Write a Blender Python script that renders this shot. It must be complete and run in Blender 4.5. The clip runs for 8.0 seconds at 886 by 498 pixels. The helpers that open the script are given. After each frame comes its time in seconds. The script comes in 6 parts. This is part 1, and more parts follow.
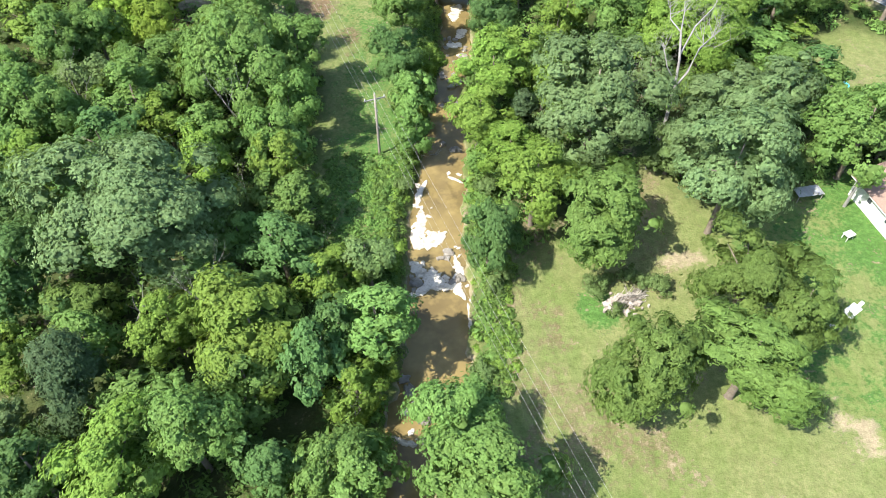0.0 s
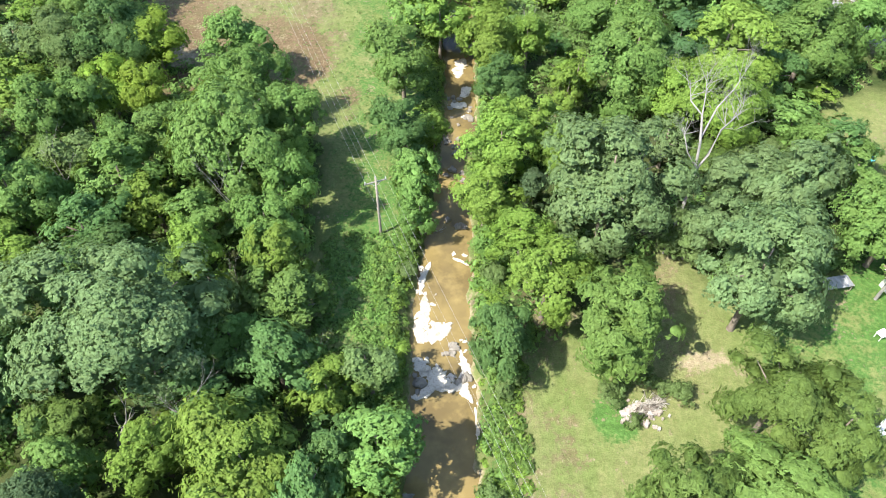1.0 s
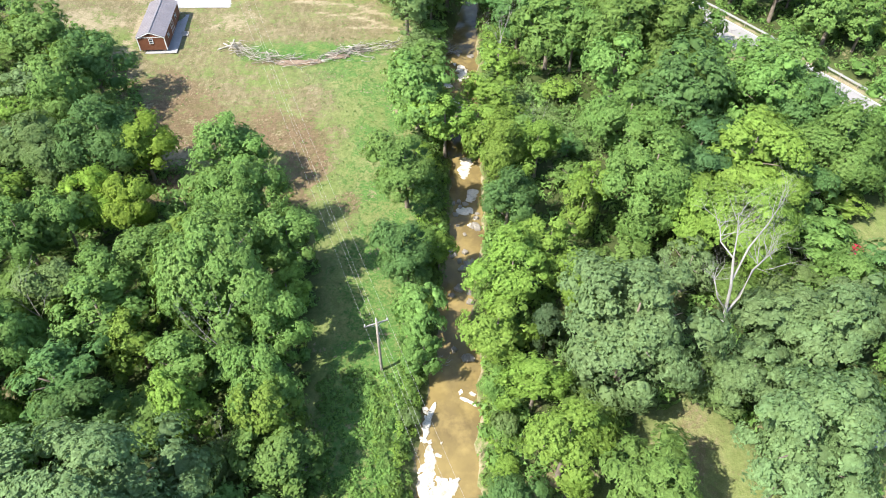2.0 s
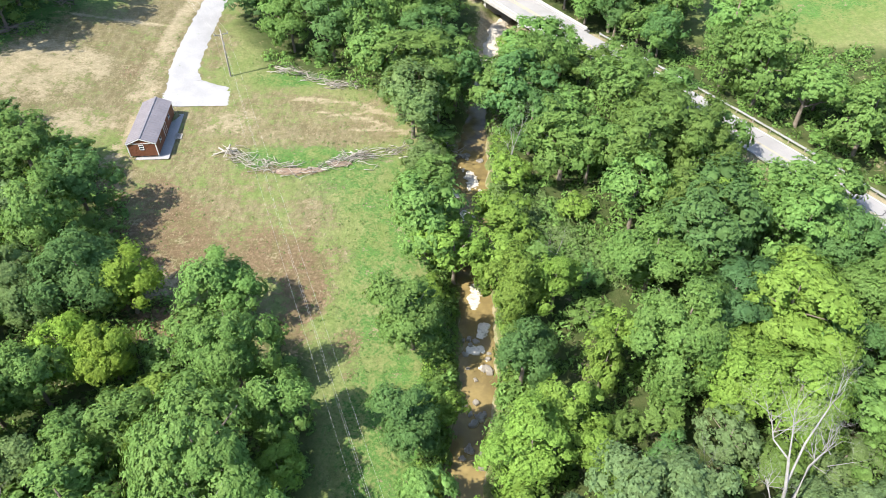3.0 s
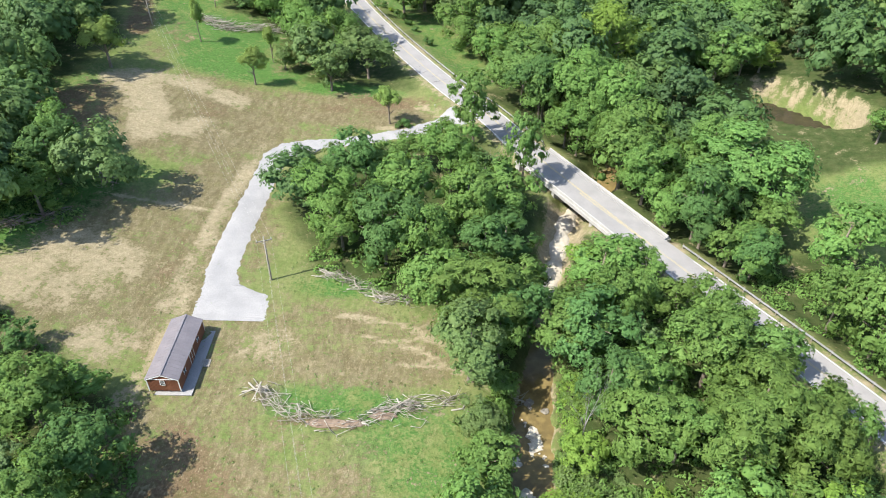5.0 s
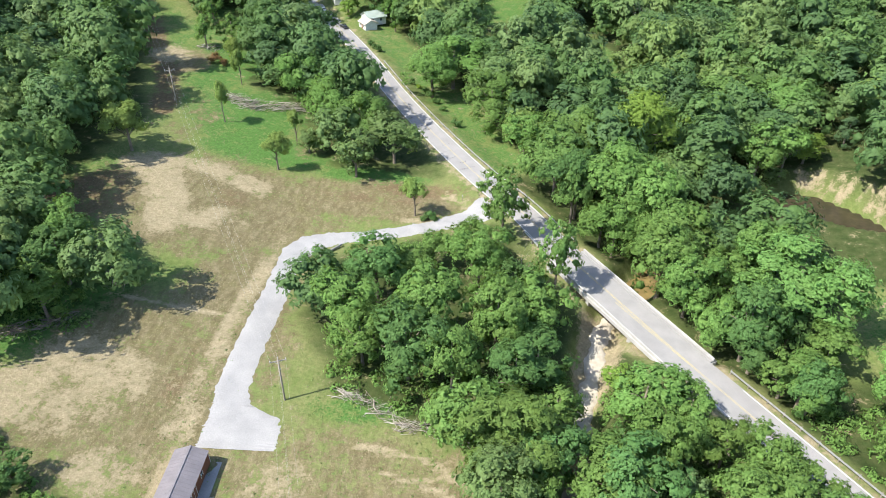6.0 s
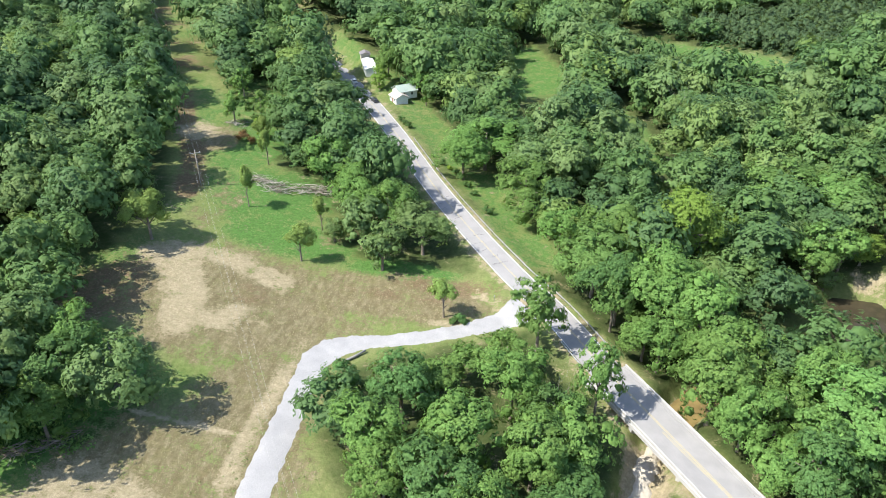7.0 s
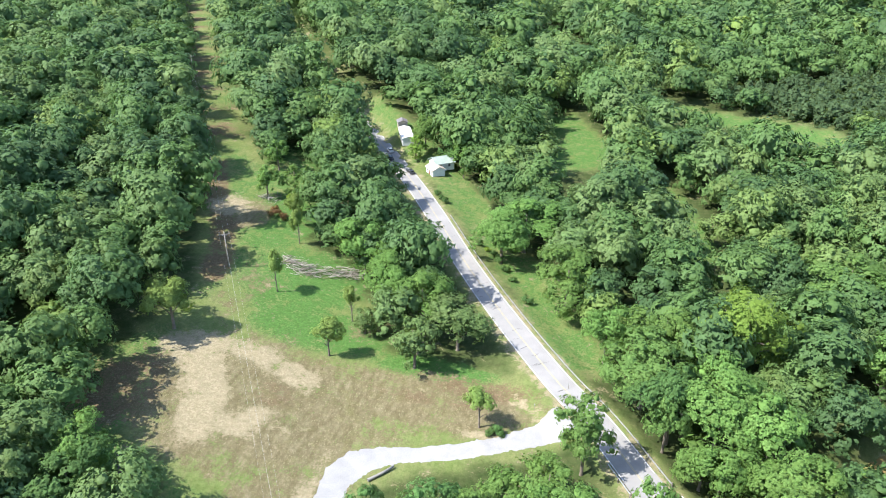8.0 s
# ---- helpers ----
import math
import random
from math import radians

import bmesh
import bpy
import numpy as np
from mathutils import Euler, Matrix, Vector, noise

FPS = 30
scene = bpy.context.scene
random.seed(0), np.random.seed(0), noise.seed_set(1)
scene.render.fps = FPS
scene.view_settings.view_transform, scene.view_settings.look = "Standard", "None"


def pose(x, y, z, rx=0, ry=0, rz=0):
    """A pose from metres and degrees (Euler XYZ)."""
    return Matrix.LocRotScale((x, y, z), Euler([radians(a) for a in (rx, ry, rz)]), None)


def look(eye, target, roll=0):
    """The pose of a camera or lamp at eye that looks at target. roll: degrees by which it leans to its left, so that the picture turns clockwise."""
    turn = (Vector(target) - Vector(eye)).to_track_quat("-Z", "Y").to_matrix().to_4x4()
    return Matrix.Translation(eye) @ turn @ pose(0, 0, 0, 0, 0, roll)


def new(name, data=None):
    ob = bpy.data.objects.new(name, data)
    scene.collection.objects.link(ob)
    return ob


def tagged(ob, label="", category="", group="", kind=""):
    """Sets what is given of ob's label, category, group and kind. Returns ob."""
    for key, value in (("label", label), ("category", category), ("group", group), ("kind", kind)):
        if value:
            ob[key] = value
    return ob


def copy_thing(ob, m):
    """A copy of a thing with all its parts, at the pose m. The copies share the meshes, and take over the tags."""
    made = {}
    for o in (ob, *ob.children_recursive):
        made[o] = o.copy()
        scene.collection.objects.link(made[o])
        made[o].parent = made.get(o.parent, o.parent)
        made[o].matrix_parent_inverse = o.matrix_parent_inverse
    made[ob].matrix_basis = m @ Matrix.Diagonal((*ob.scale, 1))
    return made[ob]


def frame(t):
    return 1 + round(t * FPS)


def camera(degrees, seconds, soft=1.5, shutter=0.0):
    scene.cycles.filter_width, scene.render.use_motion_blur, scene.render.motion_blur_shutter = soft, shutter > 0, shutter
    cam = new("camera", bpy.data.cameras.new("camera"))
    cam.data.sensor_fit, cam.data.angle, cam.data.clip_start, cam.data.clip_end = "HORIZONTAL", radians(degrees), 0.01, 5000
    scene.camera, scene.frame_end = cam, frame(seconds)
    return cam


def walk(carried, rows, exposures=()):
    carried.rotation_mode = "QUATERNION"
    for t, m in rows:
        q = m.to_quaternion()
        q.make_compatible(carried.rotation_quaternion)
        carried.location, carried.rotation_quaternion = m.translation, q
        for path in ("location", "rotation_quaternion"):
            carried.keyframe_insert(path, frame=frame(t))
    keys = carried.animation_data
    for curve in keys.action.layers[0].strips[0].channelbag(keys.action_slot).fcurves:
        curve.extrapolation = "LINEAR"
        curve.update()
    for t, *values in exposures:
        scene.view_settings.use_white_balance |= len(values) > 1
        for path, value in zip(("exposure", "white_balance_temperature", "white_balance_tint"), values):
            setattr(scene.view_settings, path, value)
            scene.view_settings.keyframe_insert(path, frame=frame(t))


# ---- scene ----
cam = camera(64.9, 8.0, soft=1.0)
METRES, EYE, TILT, LEAN, TURN = 112.0, 57.0, -49.5, 0.0, 0.0
ROWS = [
    (0.0, 0.0, 0.0, 0.0, -0.0, 0.0, -0.0),
    (0.5, -0.0024, 0.018, 0.039, -0.03, 0.06, -0.04),
    (1.0, -0.0054, 0.0416, 0.0859, -0.04, 0.15, -0.05),
    (1.5, -0.0083, 0.0659, 0.1375, -0.04, 1.01, -0.1),
    (3.0, -0.0201, 0.1567, 0.3111, 0.05, 5.25, -0.47),
    (3.5, -0.0259, 0.1841, 0.3737, 0.57, 6.83, -1.14),
    (4.0, -0.0326, 0.208, 0.4334, 1.42, 8.28, -2.11),
    (4.5, -0.0412, 0.2316, 0.495, 2.31, 9.77, -3.17),
    (5.0, -0.05, 0.2537, 0.5532, 3.1, 11.27, -4.09),
    (6.5, -0.0863, 0.3187, 0.7328, 5.18, 16.42, -6.58),
    (7.0, -0.1015, 0.3403, 0.7929, 5.99, 18.18, -7.54),
    (7.5, -0.1175, 0.361, 0.85, 6.89, 19.83, -8.58),
    (8.0, -0.1352, 0.3817, 0.9095, 7.92, 21.57, -9.78),
]
walk(cam, [(t, pose(0, 0, EYE, TILT, LEAN, TURN) @ pose(METRES * x, METRES * y, METRES * z, 90 + pitch, roll, yaw)) for t, x, y, z, yaw, pitch, roll in ROWS],
     exposures=[(0.0, 1.45, 6450, 10), (1.5, 1.52, 6450, 10), (3.0, 1.40, 6450, 10), (4.5, 1.16, 6450, 9), (6.5, 1.14, 6400, 9), (8.0, 1.38, 6200, 10)])

# ---- light ----
SUN_DIR = Vector((-0.536, -0.308, 0.788)).normalized()
world = bpy.data.worlds.new("sky")
scene.world = world
world.use_nodes = True
wn = world.node_tree.nodes
sky = wn.new("ShaderNodeTexSky")
sky.sky_type, sky.sun_disc = "NISHITA", False
sky.sun_elevation, sky.sun_rotation = math.asin(SUN_DIR.z), math.atan2(SUN_DIR.x, SUN_DIR.y)
wn["Background"].inputs[1].default_value = 0.15
world.node_tree.links.new(sky.outputs[0], wn["Background"].inputs[0])
sun = new("sun", bpy.data.lights.new("sun", "SUN"))
sun.data.energy, sun.data.angle, sun.data.color = 4.3, radians(0.53), (1.0, 0.95, 0.86)
sun.matrix_world = look(SUN_DIR * 300, (0, 0, 0))


# ---- materials ----
def graph(name, rough=0.85, spec=0.25, metal=0.0):
    """A node material with its Principled shader ready to be wired."""
    m = bpy.data.materials.new(name)
    m.use_nodes = True
    p = m.node_tree.nodes["Principled BSDF"]
    p.inputs["Roughness"].default_value = rough
    p.inputs["Specular IOR Level"].default_value = spec
    p.inputs["Metallic"].default_value = metal
    return m, m.node_tree.nodes, m.node_tree.links, p


def noise_tex(nodes, links, scale, detail=4.0, coord="Object", stretch=None, rough=0.55):
    tc = nodes.new("ShaderNodeTexCoord")
    n = nodes.new("ShaderNodeTexNoise")
    n.inputs["Scale"].default_value, n.inputs["Detail"].default_value = scale, detail
    n.inputs["Roughness"].default_value = rough
    if stretch:
        mp = nodes.new("ShaderNodeMapping")
        mp.inputs["Scale"].default_value = stretch[:3]
        mp.inputs["Rotation"].default_value = (0, 0, radians(stretch[3]))
        links.new(tc.outputs[coord], mp.inputs[0])
        links.new(mp.outputs[0], n.inputs["Vector"])
    else:
        links.new(tc.outputs[coord], n.inputs["Vector"])
    return n.outputs["Fac"]


def remap(nodes, links, fac, lo, hi, a=0.0, b=1.0):
    r = nodes.new("ShaderNodeMapRange")
    r.inputs["From Min"].default_value, r.inputs["From Max"].default_value = lo, hi
    r.inputs["To Min"].default_value, r.inputs["To Max"].default_value = a, b
    links.new(fac, r.inputs["Value"])
    return r.outputs[0]


def mixed(nodes, links, fac, a, b, blend="MIX"):
    x = nodes.new("ShaderNodeMix")
    x.data_type, x.blend_type = "RGBA", blend
    for s, v in ((x.inputs[0], fac), (x.inputs[6], a), (x.inputs[7], b)):
        if isinstance(v, (tuple, list)):
            s.default_value = (*v[:3], 1)
        elif isinstance(v, (int, float)):
            s.default_value = v
        else:
            links.new(v, s)
    return x.outputs[2]


def calc(nodes, links, op, a, b):
    n = nodes.new("ShaderNodeMath")
    n.operation, n.use_clamp = op, False
    for s, v in zip(n.inputs, (a, b)):
        if isinstance(v, (int, float)):
            s.default_value = v
        else:
            links.new(v, s)
    return n.outputs[0]


def bumped(nodes, links, p, fac, strength, distance):
    b = nodes.new("ShaderNodeBump")
    b.inputs["Strength"].default_value, b.inputs["Distance"].default_value = strength, distance
    links.new(fac, b.inputs["Height"])
    links.new(b.outputs[0], p.inputs["Normal"])


def worn(name, color, other, scale=2.0, rough=0.8, spec=0.25, metal=0.0, fine=25.0, bump=0.3, depth=0.02):
    """A surface of two colours mixed by coarse stains and fine grain, with relief."""
    m, n, l, p = graph(name, rough, spec, metal)
    big = noise_tex(n, l, scale, 5)
    small = noise_tex(n, l, fine, 3)
    c = mixed(n, l, remap(n, l, big, 0.35, 0.68), color, other)
    c = mixed(n, l, remap(n, l, small, 0.3, 0.75, 0.0, 0.45), c, tuple(v * 0.55 for v in color))
    l.new(c, p.inputs["Base Color"])
    bumped(n, l, p, small, bump, depth)
    return m


def leaf_material(name, color, dry, hue=0.007, thin=0.38):
    """Leaves: each leaf, each crown and each bough differs a little; light passes through."""
    m, n, l, p = graph(name, 0.65, 0.12)
    info, geo = n.new("ShaderNodeObjectInfo"), n.new("ShaderNodeNewGeometry")
    patch = noise_tex(n, l, 0.45, 2)
    c = mixed(n, l, remap(n, l, patch, 0.42, 0.75, 0.0, 0.7), color, dry)
    hs = n.new("ShaderNodeHueSaturation")
    l.new(remap(n, l, info.outputs["Random"], 0, 1, 0.5 - hue, 0.5 + hue), hs.inputs["Hue"])
    v = calc(n, l, "MULTIPLY", remap(n, l, geo.outputs["Random Per Island"], 0, 1, 0.70, 1.30),
             remap(n, l, info.outputs["Random"], 0, 1, 0.86, 1.14))
    l.new(v, hs.inputs["Value"])
    l.new(c, hs.inputs["Color"])
    l.new(hs.outputs[0], p.inputs["Base Color"])
    bumped(n, l, p, noise_tex(n, l, 2.2, 3, rough=0.7), 0.55, 0.35)
    tr = n.new("ShaderNodeBsdfTranslucent")
    l.new(mixed(n, l, 0.5, hs.outputs[0], (0.22, 0.30, 0.03)), tr.inputs[0])
    mx = n.new("ShaderNodeMixShader")
    mx.inputs[0].default_value = thin
    l.new(p.outputs[0], mx.inputs[1])
    l.new(tr.outputs[0], mx.inputs[2])
    l.new(mx.outputs[0], n["Material Output"].inputs[0])
    return m


LEAF = {
    "maple": leaf_material("bright_leaves", (0.164, 0.262, 0.048), (0.195, 0.288, 0.058)),
    "leafy": leaf_material("green_leaves", (0.133, 0.237, 0.060), (0.173, 0.272, 0.074)),
    "dark": leaf_material("dark_leaves", (0.090, 0.174, 0.054), (0.116, 0.205, 0.063)),
    "grey": leaf_material("grey_green_leaves", (0.136, 0.208, 0.084), (0.164, 0.232, 0.094)),
    "yellow": leaf_material("yellow_leaves", (0.210, 0.310, 0.044), (0.158, 0.272, 0.048)),
    "walnut": leaf_material("walnut_leaves", (0.118, 0.188, 0.046), (0.142, 0.212, 0.054)),
    "olive": leaf_material("olive_leaves", (0.126, 0.191, 0.064), (0.163, 0.220, 0.083)),
    "sycamore": leaf_material("sycamore_leaves", (0.131, 0.239, 0.064), (0.173, 0.282, 0.083)),
    "cedar": leaf_material("cedar_needles", (0.073, 0.125, 0.056), (0.102, 0.145, 0.066)),
    "sapling": leaf_material("sapling_leaves", (0.200, 0.290, 0.075), (0.230, 0.310, 0.085)),
    "locust": leaf_material("locust_leaves", (0.075, 0.153, 0.056), (0.097, 0.181, 0.066)),
}
BARK = worn("bark", (0.16, 0.13, 0.10), (0.24, 0.21, 0.17), 1.5, 0.9, 0.1, fine=9, bump=0.8)
DEADWOOD = worn("bleached_wood", (0.22, 0.21, 0.19), (0.32, 0.305, 0.28), 1.2, 0.9, 0.1, fine=8, bump=0.5)
DRIFT = worn("brush_wood", (0.17, 0.14, 0.11), (0.28, 0.25, 0.215), 0.7, 0.9, 0.1, fine=6, bump=0.5)
BOUGHS = worn("cut_bough_wood", (0.36, 0.325, 0.27), (0.48, 0.45, 0.39), 0.9, 0.9, 0.1, fine=6, bump=0.5)
POLEWOOD = worn("weathered_pole_wood", (0.25, 0.22, 0.18), (0.36, 0.32, 0.27), 1.0, 0.9, 0.1, fine=14)
def stone(name, pale, dull):
    """Weathered stone, each block of its own shade, with dark stains and pits."""
    m, n, l, p = graph(name, 0.85, 0.2)
    info = n.new("ShaderNodeObjectInfo")
    big, small = noise_tex(n, l, 1.1, 5), noise_tex(n, l, 7.0, 4)
    c = mixed(n, l, remap(n, l, info.outputs["Random"], 0, 1), pale, dull)
    c = mixed(n, l, remap(n, l, big, 0.5, 0.72, 0, 0.85), c, tuple(v * 0.38 for v in dull))
    c = mixed(n, l, remap(n, l, small, 0.52, 0.7, 0, 0.6), c, tuple(v * 0.5 for v in dull))
    l.new(c, p.inputs["Base Color"])
    bumped(n, l, p, small, 0.8, 0.06)
    return m


LIME = stone("pale_limestone", (0.58, 0.54, 0.46), (0.45, 0.40, 0.32))
RUBBLE = stone("broken_concrete", (0.42, 0.39, 0.35), (0.30, 0.25, 0.21))
DARKROCK = worn("wet_dark_rock", (0.17, 0.15, 0.12), (0.34, 0.31, 0.26), 0.7, 0.6, 0.4, fine=5, bump=0.7, depth=0.06)
ASPHALT = worn("worn_asphalt", (0.255, 0.247, 0.241), (0.315, 0.303, 0.292), 0.25, 0.9, 0.2, fine=18)
GRAVEL = worn("pale_gravel", (0.285, 0.280, 0.277), (0.355, 0.345, 0.337), 0.3, 0.95, 0.1, fine=6, bump=0.6, depth=0.05)
BARGRAVEL = worn("creek_gravel", (0.50, 0.45, 0.37), (0.38, 0.335, 0.265), 0.7, 0.95, 0.1, fine=7, bump=0.7, depth=0.05)
CONCRETE = worn("bleached_concrete", (0.36, 0.35, 0.335), (0.45, 0.44, 0.42), 0.5, 0.9, 0.2, fine=9)
TAR = worn("tar_seal", (0.035, 0.034, 0.033), (0.06, 0.058, 0.055), 2, 0.6)
YELLOW = worn("yellow_road_paint", (0.44, 0.37, 0.20), (0.34, 0.31, 0.24), 1.5, 0.8)
WHITE = worn("white_paint", (0.78, 0.78, 0.76), (0.66, 0.66, 0.63), 1.0, 0.6)
STEEL = worn("galvanised_steel", (0.50, 0.51, 0.52), (0.60, 0.60, 0.60), 2.0, 0.45, 0.5, 0.6)
SIDING = worn("red_brown_siding", (0.195, 0.078, 0.043), (0.245, 0.102, 0.055), 0.8, 0.7, fine=14)
SHEDROOF = worn("dark_grey_metal_roof", (0.17, 0.155, 0.165), (0.22, 0.20, 0.21), 0.6, 0.5, 0.4, fine=9, bump=0.1)
REDROOF = worn("red_metal_roof", (0.34, 0.030, 0.045), (0.27, 0.04, 0.045), 0.8, 0.5, 0.4)
BROWNROOF = worn("brown_shingles", (0.24, 0.165, 0.13), (0.31, 0.22, 0.175), 0.6, 0.9, fine=7, bump=0.6)
GREENROOF = worn("green_metal_roof", (0.29, 0.35, 0.31), (0.36, 0.41, 0.37), 0.6, 0.5)
TANROOF = worn("tan_roof", (0.45, 0.40, 0.33), (0.52, 0.47, 0.40), 0.6, 0.8)
GLASS = worn("window_glass", (0.05, 0.06, 0.07), (0.08, 0.09, 0.10), 0.5, 0.08, 0.6)
PORCELAIN = worn("grey_insulator", (0.55, 0.55, 0.53), (0.45, 0.45, 0.44), 3, 0.3, 0.5)
WIRE = worn("aluminium_wire", (0.42, 0.41, 0.38), (0.36, 0.35, 0.33), 1, 0.5, 0.4, 0.3)
DIRT = worn("turned_soil", (0.20, 0.14, 0.10), (0.29, 0.22, 0.16), 1.5, 0.95, fine=5, bump=0.8, depth=0.08)
BLUE = worn("turquoise_plastic", (0.10, 0.50, 0.62), (0.12, 0.55, 0.66), 1, 0.4)
DARKCAR = worn("dark_car_paint", (0.03, 0.032, 0.036), (0.045, 0.046, 0.05), 1, 0.25, 0.6)
TYRE = worn("rubber", (0.03, 0.03, 0.03), (0.045, 0.044, 0.042), 3, 0.9)


def ground_material():
    m, n, l, p = graph("soil_and_grass", 0.95, 0.1)
    cover = n.new("ShaderNodeAttribute")
    cover.attribute_name = "cover"
    sep = n.new("ShaderNodeSeparateColor")
    l.new(cover.outputs["Color"], sep.inputs[0])
    grass, dry, bare = sep.outputs[0], sep.outputs[1], sep.outputs[2]
    lush = cover.outputs["Alpha"]
    big, mid = noise_tex(n, l, 0.07, 5), noise_tex(n, l, 0.5, 5)
    fine, tiny = noise_tex(n, l, 2.6, 4), noise_tex(n, l, 9.0, 3)
    streak, patch = noise_tex(n, l, 0.8, 5, stretch=(1.3, 0.4, 1, 12)), noise_tex(n, l, 0.17, 4)
    floor = mixed(n, l, remap(n, l, mid, 0.35, 0.7), (0.050, 0.075, 0.024), (0.095, 0.105, 0.045))
    turf = mixed(n, l, remap(n, l, big, 0.40, 0.62), (0.165, 0.207, 0.070), (0.212, 0.224, 0.098))
    turf = mixed(n, l, remap(n, l, streak, 0.45, 0.75, 0, 0.5), turf, (0.275, 0.25, 0.125))
    turf = mixed(n, l, remap(n, l, fine, 0.48, 0.72, 0, 0.6), turf, (0.125, 0.175, 0.045))
    rust = n.new("ShaderNodeAttribute")
    rust.attribute_name = "rust"
    hay = mixed(n, l, remap(n, l, streak, 0.38, 0.66), (0.172, 0.138, 0.080), (0.248, 0.202, 0.130))
    hay = mixed(n, l, remap(n, l, mid, 0.50, 0.70, 0, 0.6), hay, (0.185, 0.170, 0.075))
    hay = mixed(n, l, remap(n, l, tiny, 0.60, 0.74, 0, 0.55), hay, (0.36, 0.31, 0.21))
    humus = mixed(n, l, remap(n, l, fine, 0.36, 0.66), (0.150, 0.098, 0.062), (0.225, 0.162, 0.104))
    humus = mixed(n, l, remap(n, l, mid, 0.52, 0.70, 0, 0.6), humus, (0.140, 0.150, 0.058))
    sand = mixed(n, l, remap(n, l, fine, 0.4, 0.7), (0.40, 0.325, 0.228), (0.30, 0.240, 0.168))
    green = mixed(n, l, remap(n, l, fine, 0.35, 0.68), (0.112, 0.215, 0.055), (0.072, 0.150, 0.040))
    c = mixed(n, l, grass, floor, turf)

    def edge(mask, amount):
        wob = calc(n, l, "ADD", mask, remap(n, l, mid, 0.3, 0.7, -amount, amount))
        wob = calc(n, l, "ADD", wob, remap(n, l, fine, 0.3, 0.7, -amount, amount))
        wob = calc(n, l, "ADD", wob, remap(n, l, patch, 0.3, 0.7, -amount, amount))
        r = remap(n, l, wob, 0.3, 0.7)
        return r
    c = mixed(n, l, edge(lush, 0.3), c, green)
    c = mixed(n, l, edge(dry, 0.30), c, hay)
    c = mixed(n, l, edge(rust.outputs["Fac"], 0.3), c, humus)
    c = mixed(n, l, edge(bare, 0.30), c, sand)
    fleck = noise_tex(n, l, 5.5, 2, stretch=(1.0, 0.35, 1, 35), rough=0.4)
    c = mixed(n, l, calc(n, l, "MULTIPLY", remap(n, l, fleck, 0.63, 0.72, 0, 0.4), edge(dry, 0.4)), c, (0.50, 0.44, 0.31))
    clump = noise_tex(n, l, 1.15, 5, rough=0.7)
    dark = mixed(n, l, remap(n, l, clump, 0.40, 0.62), (0.66, 0.70, 0.61), (0.86, 0.88, 0.82))
    c = mixed(n, l, 1.0, c, dark, "MULTIPLY")
    grain = mixed(n, l, remap(n, l, tiny, 0.32, 0.66), (0.62, 0.62, 0.58), (1.1, 1.1, 1.1))
    c = mixed(n, l, 0.55, c, grain, "MULTIPLY")
    l.new(c, p.inputs["Base Color"])
    h = calc(n, l, "ADD", fine, calc(n, l, "MULTIPLY", tiny, 0.5))
    bumped(n, l, p, calc(n, l, "ADD", h, clump), 0.6, 0.16)
    return m


def water_material(name, shallow, deep):
    m, n, l, p = graph(name, 0.09, 0.35)
    p.inputs["IOR"].default_value = 1.33
    a, b = noise_tex(n, l, 0.16, 4), noise_tex(n, l, 0.7, 4)
    c = mixed(n, l, remap(n, l, a, 0.36, 0.64), shallow, deep)
    c = mixed(n, l, remap(n, l, b, 0.45, 0.75, 0, 0.5), c, tuple(v * 1.5 for v in shallow))
    l.new(c, p.inputs["Base Color"])
    bumped(n, l, p, noise_tex(n, l, 3.0, 3), 0.12, 0.04)
    return m


GROUND = ground_material()
CREEKWATER = water_material("silty_creek_water", (0.205, 0.155, 0.062), (0.125, 0.094, 0.042))
PONDWATER = water_material("still_pond_water", (0.045, 0.037, 0.022), (0.030, 0.027, 0.018))


# ---- the lie of the land ----
CREEK = [(-5, -60), (-4.5, 0), (-3.2, 27), (-0.6, 36), (-0.6, 46), (-0.8, 56), (0.3, 66), (0.4, 76), (1.9, 86),
         (2.0, 98), (1.6, 110), (1.6, 122), (2.0, 131), (3.5, 146), (5.2, 157), (6.5, 168), (11.0, 181), (19, 194), (36, 208), (52, 221)]
CREEK_HALF = [2.6, 2.6, 2.3, 3.1, 3.2, 2.9, 2.4, 1.6, 2.0, 2.0, 2.4, 2.6, 2.5, 1.6, 1.9, 2.6, 3.0, 3.0, 3.0, 4.0]
ROAD = [(95, 56), (70, 92), (48.5, 126.5), (28.4, 155.5), (11.2, 179), (0.9, 195.5), (-8.0, 210.5), (-17, 222.5), (-31, 244),
        (-45, 268), (-62, 300), (-80, 331), (-104, 368), (-132, 409), (-180, 483), (-225, 552), (-300, 660), (-420, 820)]
ROAD_Z = [2.6, 2.3, 1.9, 1.7, 1.7, 1.6, 1.4, 1.5, 1.8, 2.0, 2.2, 2.2, 3.0, 5.0, 9.0, 12.0, 16.0, 20.0]
LAWN = [(5, -40), (5.3, 40), (7, 47), (13, 50), (17, 52), (19, 58), (24, 61), (29, 53), (35, 53), (44, 57), (70, 60), (70, -40)]
